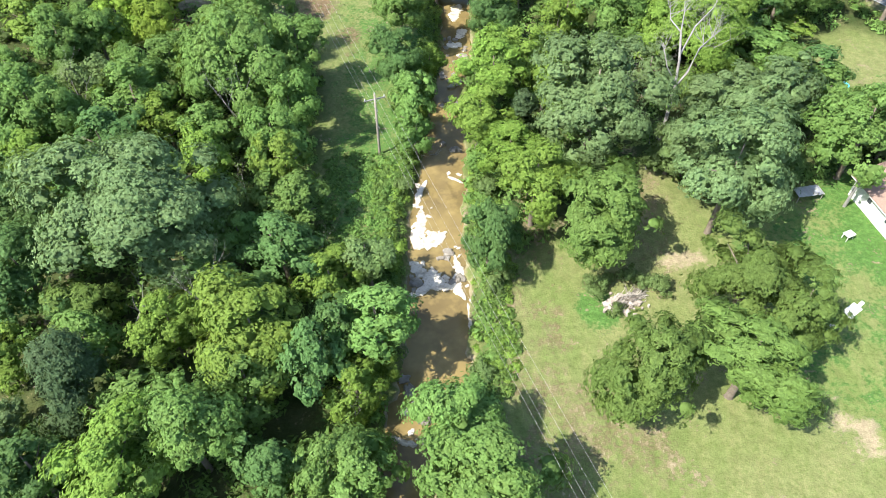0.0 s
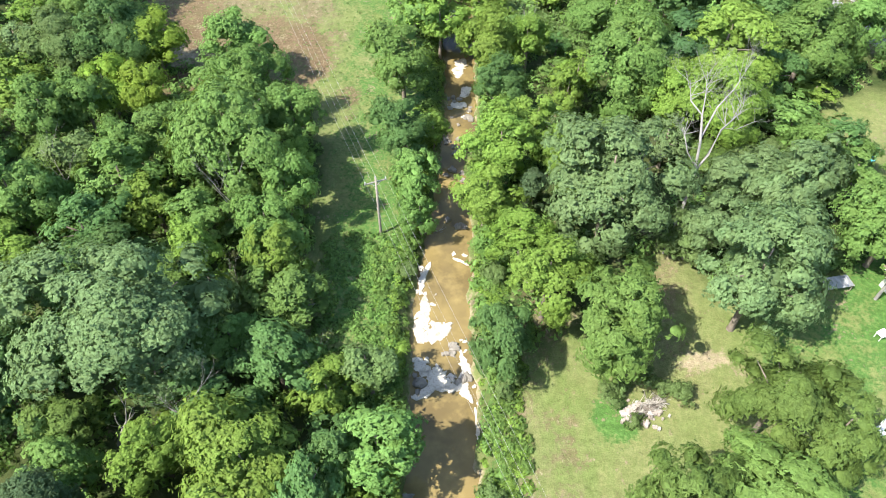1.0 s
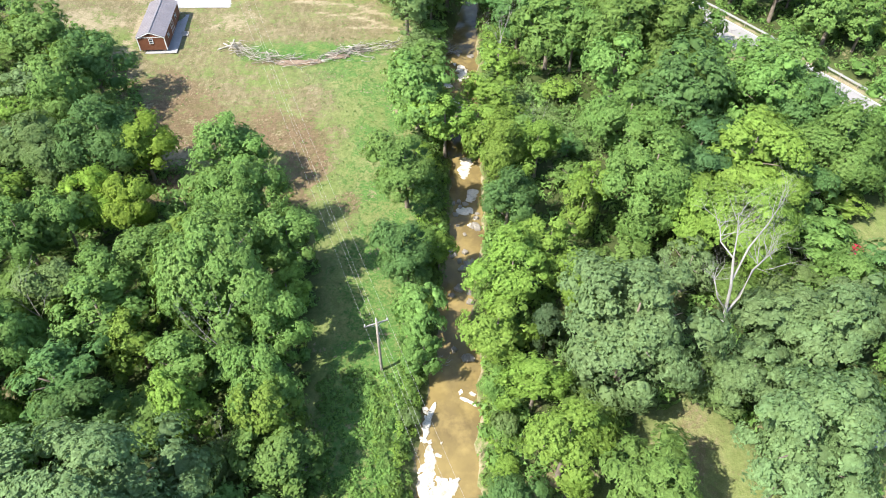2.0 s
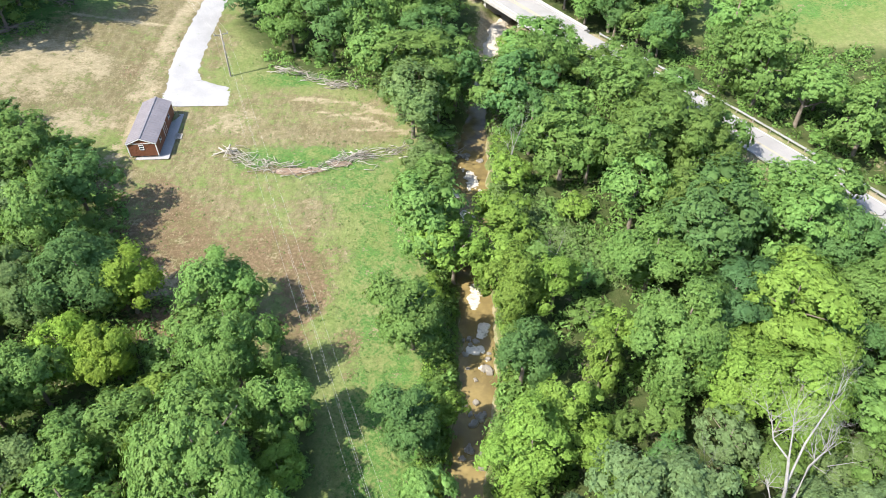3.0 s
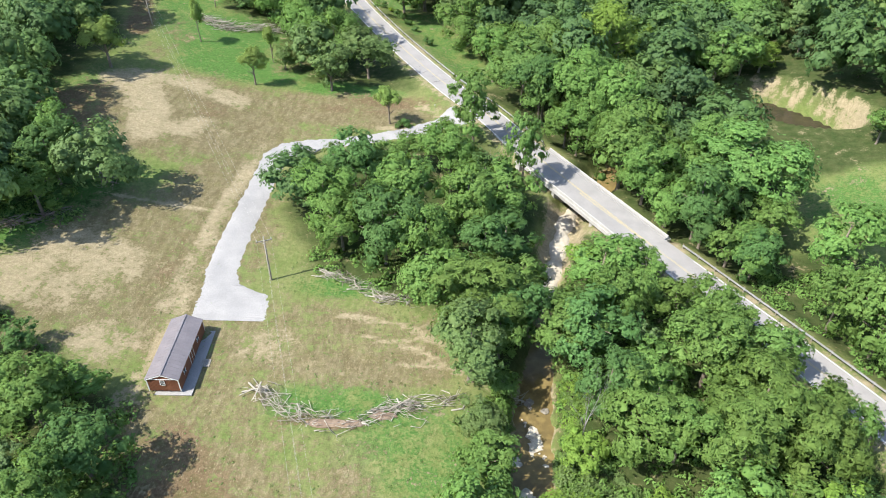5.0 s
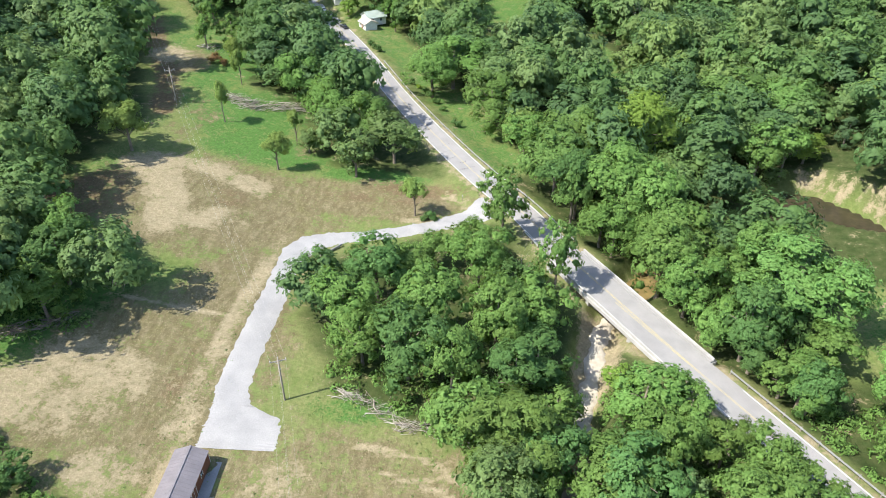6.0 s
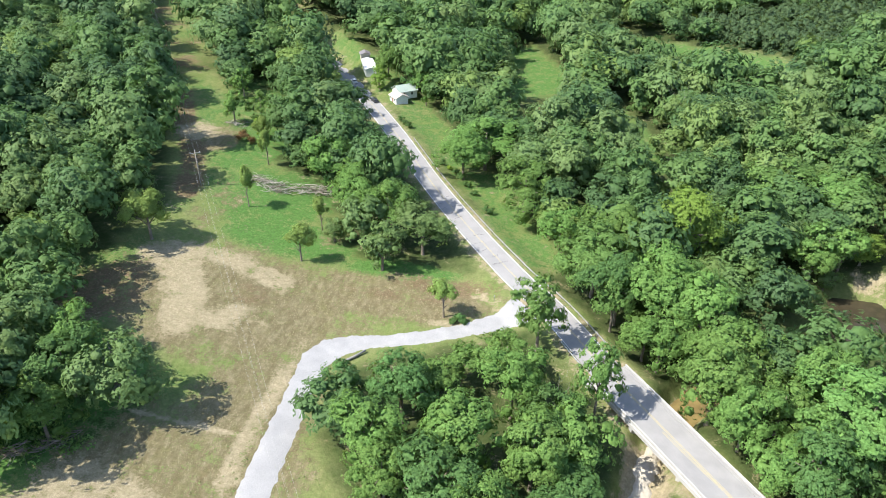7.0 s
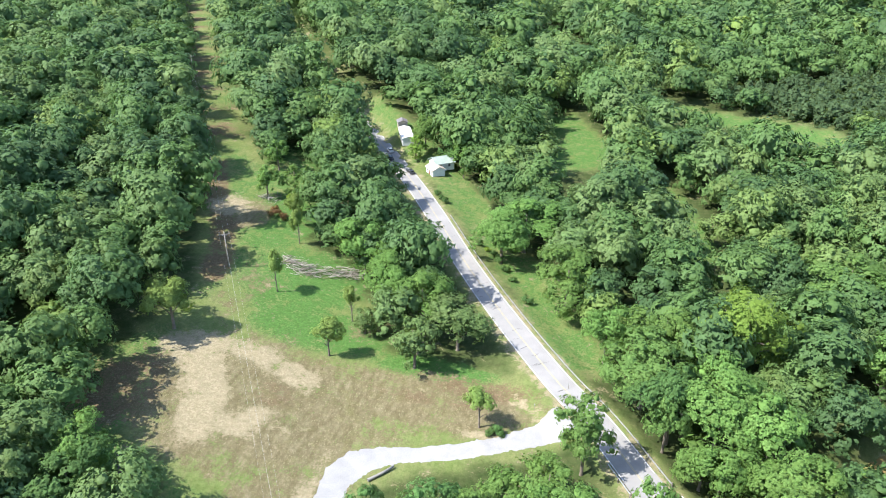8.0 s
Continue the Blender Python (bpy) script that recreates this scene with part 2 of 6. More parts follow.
FIELD = [(-14, 48), (-5, 48), (-4, 75), (-4, 130), (-8, 137), (-13, 145), (-24, 149), (-35, 153), (-38, 160), (-45, 170), (-46, 187),
         (-38, 193), (-20, 200), (-9, 209), (-18, 218), (-30, 224), (-45, 221), (-58, 227), (-61, 240), (-70, 246), (-88, 262),
         (-102, 300), (-110, 312), (-118, 300), (-122, 272), (-99, 225), (-103, 212), (-101, 198), (-93, 186), (-78, 178),
         (-73, 168), (-76, 158), (-86, 150), (-84, 140), (-64, 128), (-50, 121), (-46, 108), (-38, 97), (-24, 94), (-18, 90), (-16, 80), (-15, 63)]
MEADOW = [(46, 165), (53, 168), (64, 158), (90, 150), (110, 180), (90, 196), (70, 192), (56, 190), (49, 180)]
GLADE = [(-36, 410), (-24, 420), (-4, 374), (-12, 352), (-27, 340), (-32, 373)]
GLADE_FAR = [(6, 465), (33, 442), (61, 426), (82, 398), (80, 378), (52, 406), (20, 428)]
CUTTING = [(-102, 250), (-114, 280), (-135, 311), (-175, 374), (-229, 462), (-290, 560), (-390, 720)]
WHEELWAY = [(-100, 236), (-107, 255), (-119, 273), (-138, 308), (-175, 367), (-226, 447), (-286, 545)]
VERGE = [(-13, 232), (-24, 258), (-43, 292), (-62, 327), (-86, 362), (-112, 392)]
TRACK_FAR = [(-58, 625), (-34, 565), (-17, 525)]
HOLLOW = [(8, 345), (15, 325), (20, 290)]
CEDARS = [(40, 466), (130, 470), (120, 380), (92, 372), (84, 398), (62, 430), (50, 440)]
SCRUB = [(4.8, 116), (5, 107), (10, 102.5), (19, 99.5), (24, 103.5), (19, 108), (13, 116), (9, 121), (4.4, 122)]
POND_AT, POND_R = (63.5, 222.5), (14.5, 7.5)


def near_line(x, y, line):
    """Distance to a polyline, and the place along it as a fractional index."""
    x, y = np.asarray(x, float), np.asarray(y, float)
    best, at = np.full(x.shape, 1e9), np.zeros(x.shape)
    for i, ((ax, ay), (bx, by)) in enumerate(zip(line, line[1:])):
        dx, dy = bx - ax, by - ay
        s = np.clip(((x - ax) * dx + (y - ay) * dy) / (dx * dx + dy * dy), 0, 1)
        d = np.hypot(x - ax - s * dx, y - ay - s * dy)
        at = np.where(d < best, i + s, at)
        best = np.minimum(best, d)
    return best, at


def inside(x, y, poly):
    """Signed distance to a polygon: positive inside."""
    x, y = np.asarray(x, float), np.asarray(y, float)
    ring = list(poly) + [poly[0]]
    d, _ = near_line(x, y, ring)
    odd = np.zeros(x.shape, bool)
    for (ax, ay), (bx, by) in zip(ring, ring[1:]):
        cross = (ay > y) != (by > y)
        xi = ax + (y - ay) * (bx - ax) / (by - ay if by != ay else 1e-9)
        odd ^= cross & (x < xi)
    return np.where(odd, d, -d)


def smooth(a, b, v):
    t = np.clip((np.asarray(v, float) - a) / (b - a), 0, 1)
    return t * t * (3 - 2 * t)


def soft(v, w):
    return w * np.log1p(np.exp(np.clip(v / w, -30, 30)))


def ripple(x, y, s):
    return (np.sin(x * s + 1.3 * np.sin(y * s * 0.7)) + np.sin(y * s * 1.13 + 1.7 * np.sin(x * s * 0.6 + 2)) + 0.6 * np.sin((x + y) * s * 2.1 + 0.5)) / 2.6


def water_level(y):
    return np.interp(y, [-60, 46, 52, 60, 84, 112, 122, 150, 220], [-2.15, -2.1, -1.95, -1.85, -2.1, -2.5, -3.0, -3.3, -3.5])


def pond_edge(x, y):
    """Below 1 inside the pond."""
    a = radians(46)
    u, v = x - POND_AT[0], y - POND_AT[1]
    u, v = u * math.cos(a) - v * math.sin(a), u * math.sin(a) + v * math.cos(a)
    return np.hypot(u / POND_R[0], v / POND_R[1]) + 0.06 * ripple(x, y, 0.35)


def height(x, y):
    x, y = np.asarray(x, float), np.asarray(y, float)
    left = 18 * np.tanh(0.18 * soft(-52 - x, 6) / 18)
    fade = 1 / (1 + np.exp(np.clip((y - 95) / 8, -30, 30)))
    lawn = np.minimum(0.05 * soft(x - 8, 4), 2.5) * fade
    right = 22 * np.tanh(0.2 * soft(x - 53, 5) / 22) * (1 - fade)
    far = np.minimum(0.03 * soft(y - 430, 30), 60)
    z = left + lawn + right + far + 0.25 * np.sin(x * 0.11 + 1) * np.sin(y * 0.09)
    z = z + 0.07 * ripple(x, y, 0.8)
    d, s = near_line(x, y, ROAD)
    bed = np.interp(s, range(len(ROAD)), ROAD_Z) - 0.12
    z = z + (bed - z) * smooth(11, 4.4, d) * (1 - smooth(164.5, 168, y) * smooth(193, 189.5, y) * (x > -30))
    d, s = near_line(x, y, CREEK)
    half = np.interp(s, range(len(CREEK)), CREEK_HALF)
    d = d + 0.45 * ripple(x, y, 1.1) + 0.25 * ripple(y, x, 2.6)
    z = z + (water_level(y) - 0.55 + 0.85 * smooth(152, 157, y) * smooth(186, 181, y) * (d > 0.9) - z) * smooth(half + 2.6, half - 0.9, d)
    e = pond_edge(x, y)
    return z + (-4.1 - z) * smooth(1.28, 0.93, e)


def ground_at(x, y):
    return float(height(np.array([x]), np.array([y]))[0])


def open_ground(x, y):
    """How far a place lies inside any open stretch; negative in the woods."""
    o = np.maximum.reduce([inside(x, y, LAWN), inside(x, y, FIELD), inside(x, y, MEADOW), inside(x, y, GLADE), inside(x, y, GLADE_FAR)])
    for line, half in ((CUTTING, 9.0), (VERGE, 6.5), (TRACK_FAR, 4.0), (HOLLOW, 3.0), (ROAD, 5.5)):
        o = np.maximum(o, half - near_line(x, y, line)[0])
    o = np.maximum(o, 8 - np.hypot(x - 56, y - 79))
    d, s = near_line(x, y, CREEK)
    o = np.maximum(o, np.interp(s, range(len(CREEK)), CREEK_HALF) + 0.3 - d)
    return np.maximum(o, (1.12 - pond_edge(x, y)) * 9)


# ---- building helpers ----
def mesh_of(name, verts, faces, material, smooth_faces=False, normals=None):
    me = bpy.data.meshes.new(name)
    me.from_pydata([tuple(map(float, v)) for v in verts] if not isinstance(verts, np.ndarray) else verts.tolist(), [], faces if isinstance(faces, list) else faces.tolist())
    for m in (material if isinstance(material, (list, tuple)) else [material]):
        me.materials.append(m)
    if smooth_faces or normals is not None:
        me.polygons.foreach_set("use_smooth", [True] * len(me.polygons))
    me.update()
    if normals is not None:
        me.normals_split_custom_set_from_vertices(normals)
    return me


def part(name, bm, material, parent=None, label="", m=None):
    """Links a bmesh as one mesh object, under a thing where one is given."""
    me = bpy.data.meshes.new(name)
    bm.to_mesh(me)
    bm.free()
    me.materials.append(material)
    ob = new(name, me)
    if parent:
        ob.parent = parent
    if m is not None:
        ob.matrix_basis = m
    if label:
        ob["label"] = label
    return ob


def box(cx, cy, cz, sx, sy, sz, bevel=0.0, bm=None):
    bm = bm or bmesh.new()
    r = bmesh.ops.create_cube(bm, size=1.0, matrix=Matrix.Translation((cx, cy, cz)) @ Matrix.Diagonal((sx, sy, sz, 1)))
    if bevel:
        es = list({e for v in r["verts"] for e in v.link_edges})
        bmesh.ops.bevel(bm, geom=es, offset=bevel, segments=1, affect="EDGES")
    return bm


def tube_arrays(path, radii, sides=6):
    """A tapered tube along a path, closed at its end."""
    vs, fs = [], []
    for i, (p, r) in enumerate(zip(path, radii)):
        p = Vector(p)
        d = (Vector(path[min(i + 1, len(path) - 1)]) - Vector(path[max(i - 1, 0)])).normalized()
        u = d.orthogonal().normalized()
        w = d.cross(u)
        for k in range(sides):
            a = math.tau * k / sides
            vs.append(p + (u * math.cos(a) + w * math.sin(a)) * r)
        if i:
            o = (i - 1) * sides
            for k in range(sides):
                fs.append((o + k, o + (k + 1) % sides, o + sides + (k + 1) % sides, o + sides + k))
    fs.append(tuple(range(len(vs) - sides, len(vs))))
    return vs, fs


def join(chunks):
    vs, fs = [], []
    for v, f in chunks:
        o = len(vs)
        vs.extend(v)
        fs.extend(tuple(i + o for i in q) for q in f)
    return vs, fs


def thing(name, label, category, at=(0, 0, 0), rz=0.0, group="", kind=""):
    ob = new(name)
    ob.empty_display_size = 0.3
    ob.matrix_basis = pose(*at, 0, 0, rz)
    return tagged(ob, label, category, group, kind)


def smooth_line(pts, step):
    """A curve through the points, at even steps (Catmull-Rom)."""
    p = [Vector(q) for q in pts]
    p = [p[0] * 2 - p[1]] + p + [p[-1] * 2 - p[-2]]
    out = []
    for a, b, c, d in zip(p, p[1:], p[2:], p[3:]):
        n = max(2, int((c - b).length / step))
        for i in range(n):
            t = i / n
            out.append(0.5 * (2 * b + (c - a) * t + (2 * a - 5 * b + 4 * c - d) * t * t + (3 * b - a - 3 * c + d) * t ** 3))
    out.append(p[-2])
    return out


# ---- ground ----
def steps(stops):
    out = []
    for (a, b, s) in stops:
        out += list(np.arange(a, b - s * 0.3, s))
    return np.array(out + [stops[-1][1]])


def build_ground():
    xs = steps([(-3000, -1000, 400), (-1000, -400, 60), (-400, -130, 14), (-130, -14, 1.6), (-14, 14, 0.6), (14, 92, 1.6), (92, 300, 14), (300, 1000, 70), (1000, 3000, 400)])
    ys = steps([(-3000, -400, 400), (-400, -60, 50), (-60, 14, 4), (14, 215, 0.85), (215, 330, 2.2), (330, 700, 8), (700, 1400, 50), (1400, 4000, 400)])
    X, Y = np.meshgrid(xs, ys)
    x, y = X.ravel(), Y.ravel()
    z = height(x, y)
    nx, ny = len(xs), len(ys)
    i = np.arange(nx * ny).reshape(ny, nx)
    faces = np.stack([i[:-1, :-1], i[:-1, 1:], i[1:, 1:], i[1:, :-1]], -1).reshape(-1, 4)
    me = mesh_of("ground", np.stack([x, y, z], 1), faces, GROUND, True)
    grass = smooth(-2.5, 1.5, open_ground(x, y) + 1.2 * ripple(x, y, 0.5))
    dry = np.zeros_like(x)
    for cx, cy, rx, ry, k in ((-58, 160, 14, 34, 0.84), (-68, 150, 14, 22, 0.86), (-72, 200, 28, 20, 0.90), (-38, 108, 12, 16, 0.68), (-22, 104, 7, 16, 0.56),
                              (-40, 211, 24, 9, 0.88), (-30, 137, 22, 10, 0.66), (-41, 128, 8, 13, 0.66), (-20, 134, 13, 6, 0.78), (-46, 132, 10, 8, 0.5), (-46, 118, 9, 7, 0.66), (8.5, 40, 4, 20, 0.45), (14, 26, 6, 7, 0.4),
                              (-92, 235, 6, 16, 0.45), (-108, 268, 8, 10, 0.8), (-60, 232, 5, 6, 0.5), (23, 52, 3, 8, 0.5), (-28, 114, 12, 8, 0.42)):
        dry = np.maximum(dry, k * smooth(1.35, 0.55, np.hypot((x - cx) / rx, (y - cy) / ry)))
    rust = np.zeros_like(x)
    for cx, cy, rx, ry, k in ((-41, 106, 8, 10, 0.9), (-27, 105, 9, 6, 0.76), (-20.5, 98, 3.5, 9, 0.9), (-36, 92, 6, 4, 0.9), (-45, 116, 6, 5, 0.7), (-97, 194, 9, 11, 0.72), (-30, 217, 13, 3.5, 0.68), (-42, 212, 14, 2.0, 0.5),
                              (-58, 153, 3, 10, 0.4), (-27, 122.5, 8, 1.4, 0.6), (-70, 203, 5, 4, 0.5), (-14, 88, 2.5, 5, 0.45)):
        rust = np.maximum(rust, k * smooth(1.35, 0.55, np.hypot((x - cx) / rx, (y - cy) / ry)))
    rust = np.maximum(rust, 0.8 * smooth(5.0, 2.0, near_line(x, y, WHEELWAY)[0]))
    bare = np.zeros_like(x)
    for cx, cy, rx, ry, k in ((-76, 191, 4, 5, 0.62), (-68, 196, 6, 2.5, 0.45), (-72, 147, 11, 11, 0.62), (-80, 143, 9, 7, 0.72), (-61, 133, 6, 5, 0.55), (-38, 136, 5, 4, 0.5),
                              (-55.5, 170, 1.6, 26, 0.75), (-55, 150, 2.4, 16, 0.55), (-66, 167, 12, 0.9, 0.95), (-28, 204, 5, 1.6, 0.8), 
                              (25, 46.5, 3, 1.2, 0.85), (-13, 139, 9, 0.8, 0.6), (-12, 134, 7, 0.8, 0.6), (-114, 271, 7, 7, 0.85), (-40, 99, 4, 3, 0.6), (33.5, 30.3, 2.5, 0.6, 0.35), (8.0, 173, 4.2, 9, 1.0), (5.6, 163, 3.0, 8, 1.0)):
        bare = np.maximum(bare, k * smooth(1.3, 0.5, np.hypot((x - cx) / rx, (y - cy) / ry)))
    bare = np.maximum(bare, 0.72 * smooth(0.35, -0.2, height(x, y) - water_level(y) - 0.1) * (near_line(x, y, CREEK)[0] < 8))
    bare = np.maximum(bare, 0.8 * smooth(1.9, 0.6, near_line(x, y, [(-25, 216), (-20, 212.5), (-18.5, 210)])[0]))
    for line, w, k in (([(-95, 209.5), (-92, 212.5), (-86, 213.5), (-77.3, 213), (-69.8, 210.5), (-65.4, 208.5)], 3.6, 0.80), ([(-91, 211.5), (-87, 206.5), (-82, 199), (-79.5, 191)], 5.0, 0.9), ([(-80, 193), (-76, 191.5), (-72, 192), (-70, 197)], 3.0, 0.72), ([(-28, 143.5), (-18, 142), (-11, 138)], 0.7, 0.8), ([(-24, 139), (-15, 137), (-9, 133)], 0.6, 0.8), ([(-53.5, 144), (-53, 132), (-54.5, 122)], 1.5, 0.75), ([(35.4, 28.2), (37.2, 25), (41, 19)], 1.1, 0.95)):
        bare = np.maximum(bare, k * smooth(1.3, 0.35, near_line(x, y, line)[0] / w))
    e = pond_edge(x, y)  # pale eroded bank behind the pond
    bare = np.maximum(bare, 0.82 * smooth(0.98, 1.06, e) * smooth(1.45, 1.2, e) * smooth(0.1, 0.35, (0.78 * (x - POND_AT[0]) + 0.62 * (y - POND_AT[1])) / np.maximum(np.hypot(x - POND_AT[0], y - POND_AT[1]), 1)))
    bare = np.maximum(bare, 0.55 * smooth(6.0, 4.2, near_line(x, y, ROAD)[0]))
    lush = 0.62 * smooth(3.5, 0.5, np.abs(near_line(x, y, CREEK)[0] - 6.0)) * smooth(15, 30, y) * smooth(135, 110, y)
    for cx, cy, rx, ry, k in ((-42, 221, 14, 5, 0.95), (-70, 226, 16, 9, 0.95), (-82, 242, 18, 16, 0.85), (-98, 270, 14, 24, 0.7), (-86, 165, 14, 22, 0.7), (-96, 195, 10, 20, 0.7), (70, 178, 20, 14, 0.6), (48, 50, 8, 10, 0.9),
                              (36, 46, 6, 8, 0.55), (-25, 125.5, 14, 5, 0.72), (-9, 92, 7, 34, 0.52), (-14, 118, 12, 9, 0.48), (-9, 60, 5, 14, 0.6), (-28, 126, 14, 3, 0.45), (-60, 190, 9, 14, 0.42), (-75, 172, 10, 8, 0.5), (15.5, 40.5, 2.5, 2.5, 0.9), (40, 34, 10, 8, 0.5), (-30, 150, 8, 3, 0.7),
                              (-95, 250, 8, 30, 0.5), (-110, 300, 12, 25, 0.55)):
        lush = np.maximum(lush, k * smooth(1.35, 0.55, np.hypot((x - cx) / rx, (y - cy) / ry)))
    lush = np.maximum(lush, 0.55 * smooth(9, 5, near_line(x, y, VERGE)[0]))
    lush = np.maximum(lush, 0.7 * smooth(-3, 3, np.maximum(inside(x, y, GLADE), inside(x, y, GLADE_FAR))))
    lush = np.maximum(lush, 0.6 * smooth(6, 3, near_line(x, y, HOLLOW)[0]))
    lush = np.maximum(lush, 0.5 * smooth(7, 4, near_line(x, y, CUTTING)[0]))
    me.attributes.new("rust", "FLOAT", "POINT").data.foreach_set("value", rust)
    at = me.attributes.new("cover", "FLOAT_COLOR", "POINT")
    at.data.foreach_set("color", np.stack([grass, dry, bare, lush], 1).ravel())
    tagged(new("ground", me), "valley floor with grass, dry mown field and bare soil", "ground", kind="structure")


build_ground()


def ribbon(pts, left, right, zs, lift=0.0):
    """A strip along a line, from left to right of it, at heights zs."""
    vs, fs = [], []
    for i, p in enumerate(pts):
        d = (pts[min(i + 1, len(pts) - 1)] - pts[max(i - 1, 0)]).normalized()
        nrm = Vector((d.y, -d.x))
        for o in (left, right):
            q = p + nrm * o
            vs.append((q.x, q.y, zs[i] + lift))
        if i:
            a = 2 * (i - 1)
            fs.append((a, a + 1, a + 3, a + 2))
    return vs, fs


# creek water
creek_pts = smooth_line(CREEK, 1.5)
creek_half = [float(np.interp(near_line(p.x, p.y, CREEK)[1], range(len(CREEK)), CREEK_HALF)) + 1.3 for p in creek_pts]
cv, cf = [], []
for i, p in enumerate(creek_pts):
    d = (creek_pts[min(i + 1, len(creek_pts) - 1)] - creek_pts[max(i - 1, 0)]).normalized()
    for k in range(7):
        o = (k / 3 - 1) * creek_half[i]
        cv.append((p.x + d.y * o, p.y - d.x * o, float(water_level(p.y))))
    if i:
        a = 7 * (i - 1)
        cf += [(a + k, a + k + 1, a + k + 8, a + k + 7) for k in range(6)]
tagged(new("creek_water", mesh_of("creek_water", cv, cf, CREEKWATER, True)), "shallow silty brown creek between leafy banks", "creek", kind="structure")
# dry gravel bar under the bridge
bar_pts, bar_v, bar_f = smooth_line([(3.4, 151), (4.8, 156), (6.0, 162), (7.4, 169), (8.2, 175), (11.5, 182), (16, 189)], 0.8), [], []
for i, p in enumerate(bar_pts):
    d = (bar_pts[min(i + 1, len(bar_pts) - 1)] - bar_pts[max(i - 1, 0)]).normalized()
    for k in range(9):
        o = (k / 4 - 1) * (1.9 + 0.5 * math.sin(i * 0.7) + 0.35 * math.sin(i * 1.9 + (k > 4)))
        rise = 0.34 - 0.75 * (k / 4 - 1) ** 4 + 0.05 * math.sin(i * 2.3 + k * 1.7) - 1.1 * max(0.0, 1 - min(i, len(bar_pts) - 1 - i) / 6) ** 1.5
        bar_v.append((p.x + d.y * o, p.y - d.x * o, float(water_level(p.y)) + rise + 0.3))
    if i:
        a = 9 * (i - 1)
        bar_f += [(a + k, a + k + 1, a + k + 10, a + k + 9) for k in range(8)]
tagged(new("gravel_bar", mesh_of("gravel_bar", bar_v, bar_f, BARGRAVEL, True)), "dry pale gravel bar in the creek bed under the bridge", "gravel", kind="structure")
pv = [(POND_AT[0], POND_AT[1], -3.35)] + [(POND_AT[0] + 17 * math.cos(a * math.tau / 40), POND_AT[1] + 17 * math.sin(a * math.tau / 40), -3.35) for a in range(40)]
tagged(new("pond_water", mesh_of("pond_water", pv, [(0, 1 + a, 1 + (a + 1) % 40) for a in range(40)], PONDWATER, True)), "still dark brown pond below a pale bank", "pond", kind="structure")

# road, its paint, the bridge
road_pts = smooth_line(ROAD, 3.0)
road_zs = [float(np.interp(near_line(p.x, p.y, ROAD)[1], range(len(ROAD)), ROAD_Z)) for p in road_pts]
road = tagged(new("road", mesh_of("road", *ribbon(road_pts, -3.2, 3.2, road_zs), ASPHALT)), "worn pale grey two-lane asphalt road", "road", kind="structure")


def stretch(y0, y1):
    k = [i for i, p in enumerate(road_pts) if y0 <= p.y <= y1]
    return [road_pts[i] for i in k], [road_zs[i] for i in k]


for a, b, name, mat, y0, y1 in ((-0.17, -0.06, "yellow_line", YELLOW, 60, 400), (0.06, 0.17, "yellow_line", YELLOW, 60, 400),
                                (-3.05, -2.95, "edge_line", WHITE, 60, 161), (2.95, 3.05, "edge_line", WHITE, 60, 161),
                                (-3.05, -2.95, "edge_line", WHITE, 197, 420), (2.95, 3.05, "edge_line", WHITE, 197, 420)):
    q, z = stretch(y0, y1)
    ob = new(name, mesh_of(name, *ribbon(q, a, b, z, 0.006), mat))
    ob.parent = road

drive_edges = [((-51.6, 139.4), (-39.6, 140.6)), ((-51.6, 141), (-39.2, 142.4)), ((-51.8, 145), (-40.5, 146.6)), ((-52.0, 148), (-45.5, 148.2)), ((-52.7, 151), (-47.2, 151.4)),
               ((-53.3, 160), (-47.8, 160)), ((-53.6, 172), (-48.3, 171)), ((-54.0, 183), (-48.7, 181)), ((-54.3, 189.5), (-48.8, 186.5)), ((-52.2, 194.2), (-46.2, 191)),
               ((-47, 197.0), (-42, 193.8)), ((-40.7, 198.4), (-38, 195)), ((-33, 201.3), (-31, 197.2)), ((-26.5, 204.4), (-25, 200.2)), ((-20, 209.3), (-17, 204.2)), ((-15.5, 215.5), (-8.5, 207.5))]
fine_edges = []
for (a0, b0), (a1, b1) in zip(drive_edges, drive_edges[1:]):
    for k in range(6):
        fine_edges.append((Vector(a0).lerp(Vector(a1), k / 6), Vector(b0).lerp(Vector(b1), k / 6)))
dl, dr = smooth_line([tuple(a) for a, b in fine_edges], 1e9), smooth_line([tuple(b) for a, b in fine_edges], 1e9)
gv, gf = [], []
for i, (a, b) in enumerate(zip(dl, dr)):
    for k in range(7):
        j = 0.22 if k in (0, 6) else 0.0
        q = a.lerp(b, k / 6) + Vector((random.uniform(-j, j), random.uniform(-j, j)))
        gv.append((q.x, q.y, ground_at(q.x, q.y) + (0.09 if 0 < k < 6 else -0.03)))
    if i:
        o = 7 * (i - 1)
        gf += [(o + k, o + k + 1, o + k + 8, o + k + 7) for k in range(6)]
tagged(new("gravel_drive", mesh_of("gravel_drive", gv, gf, GRAVEL, True)), "pale grey gravel drive bending round the field", "driveway", kind="structure")

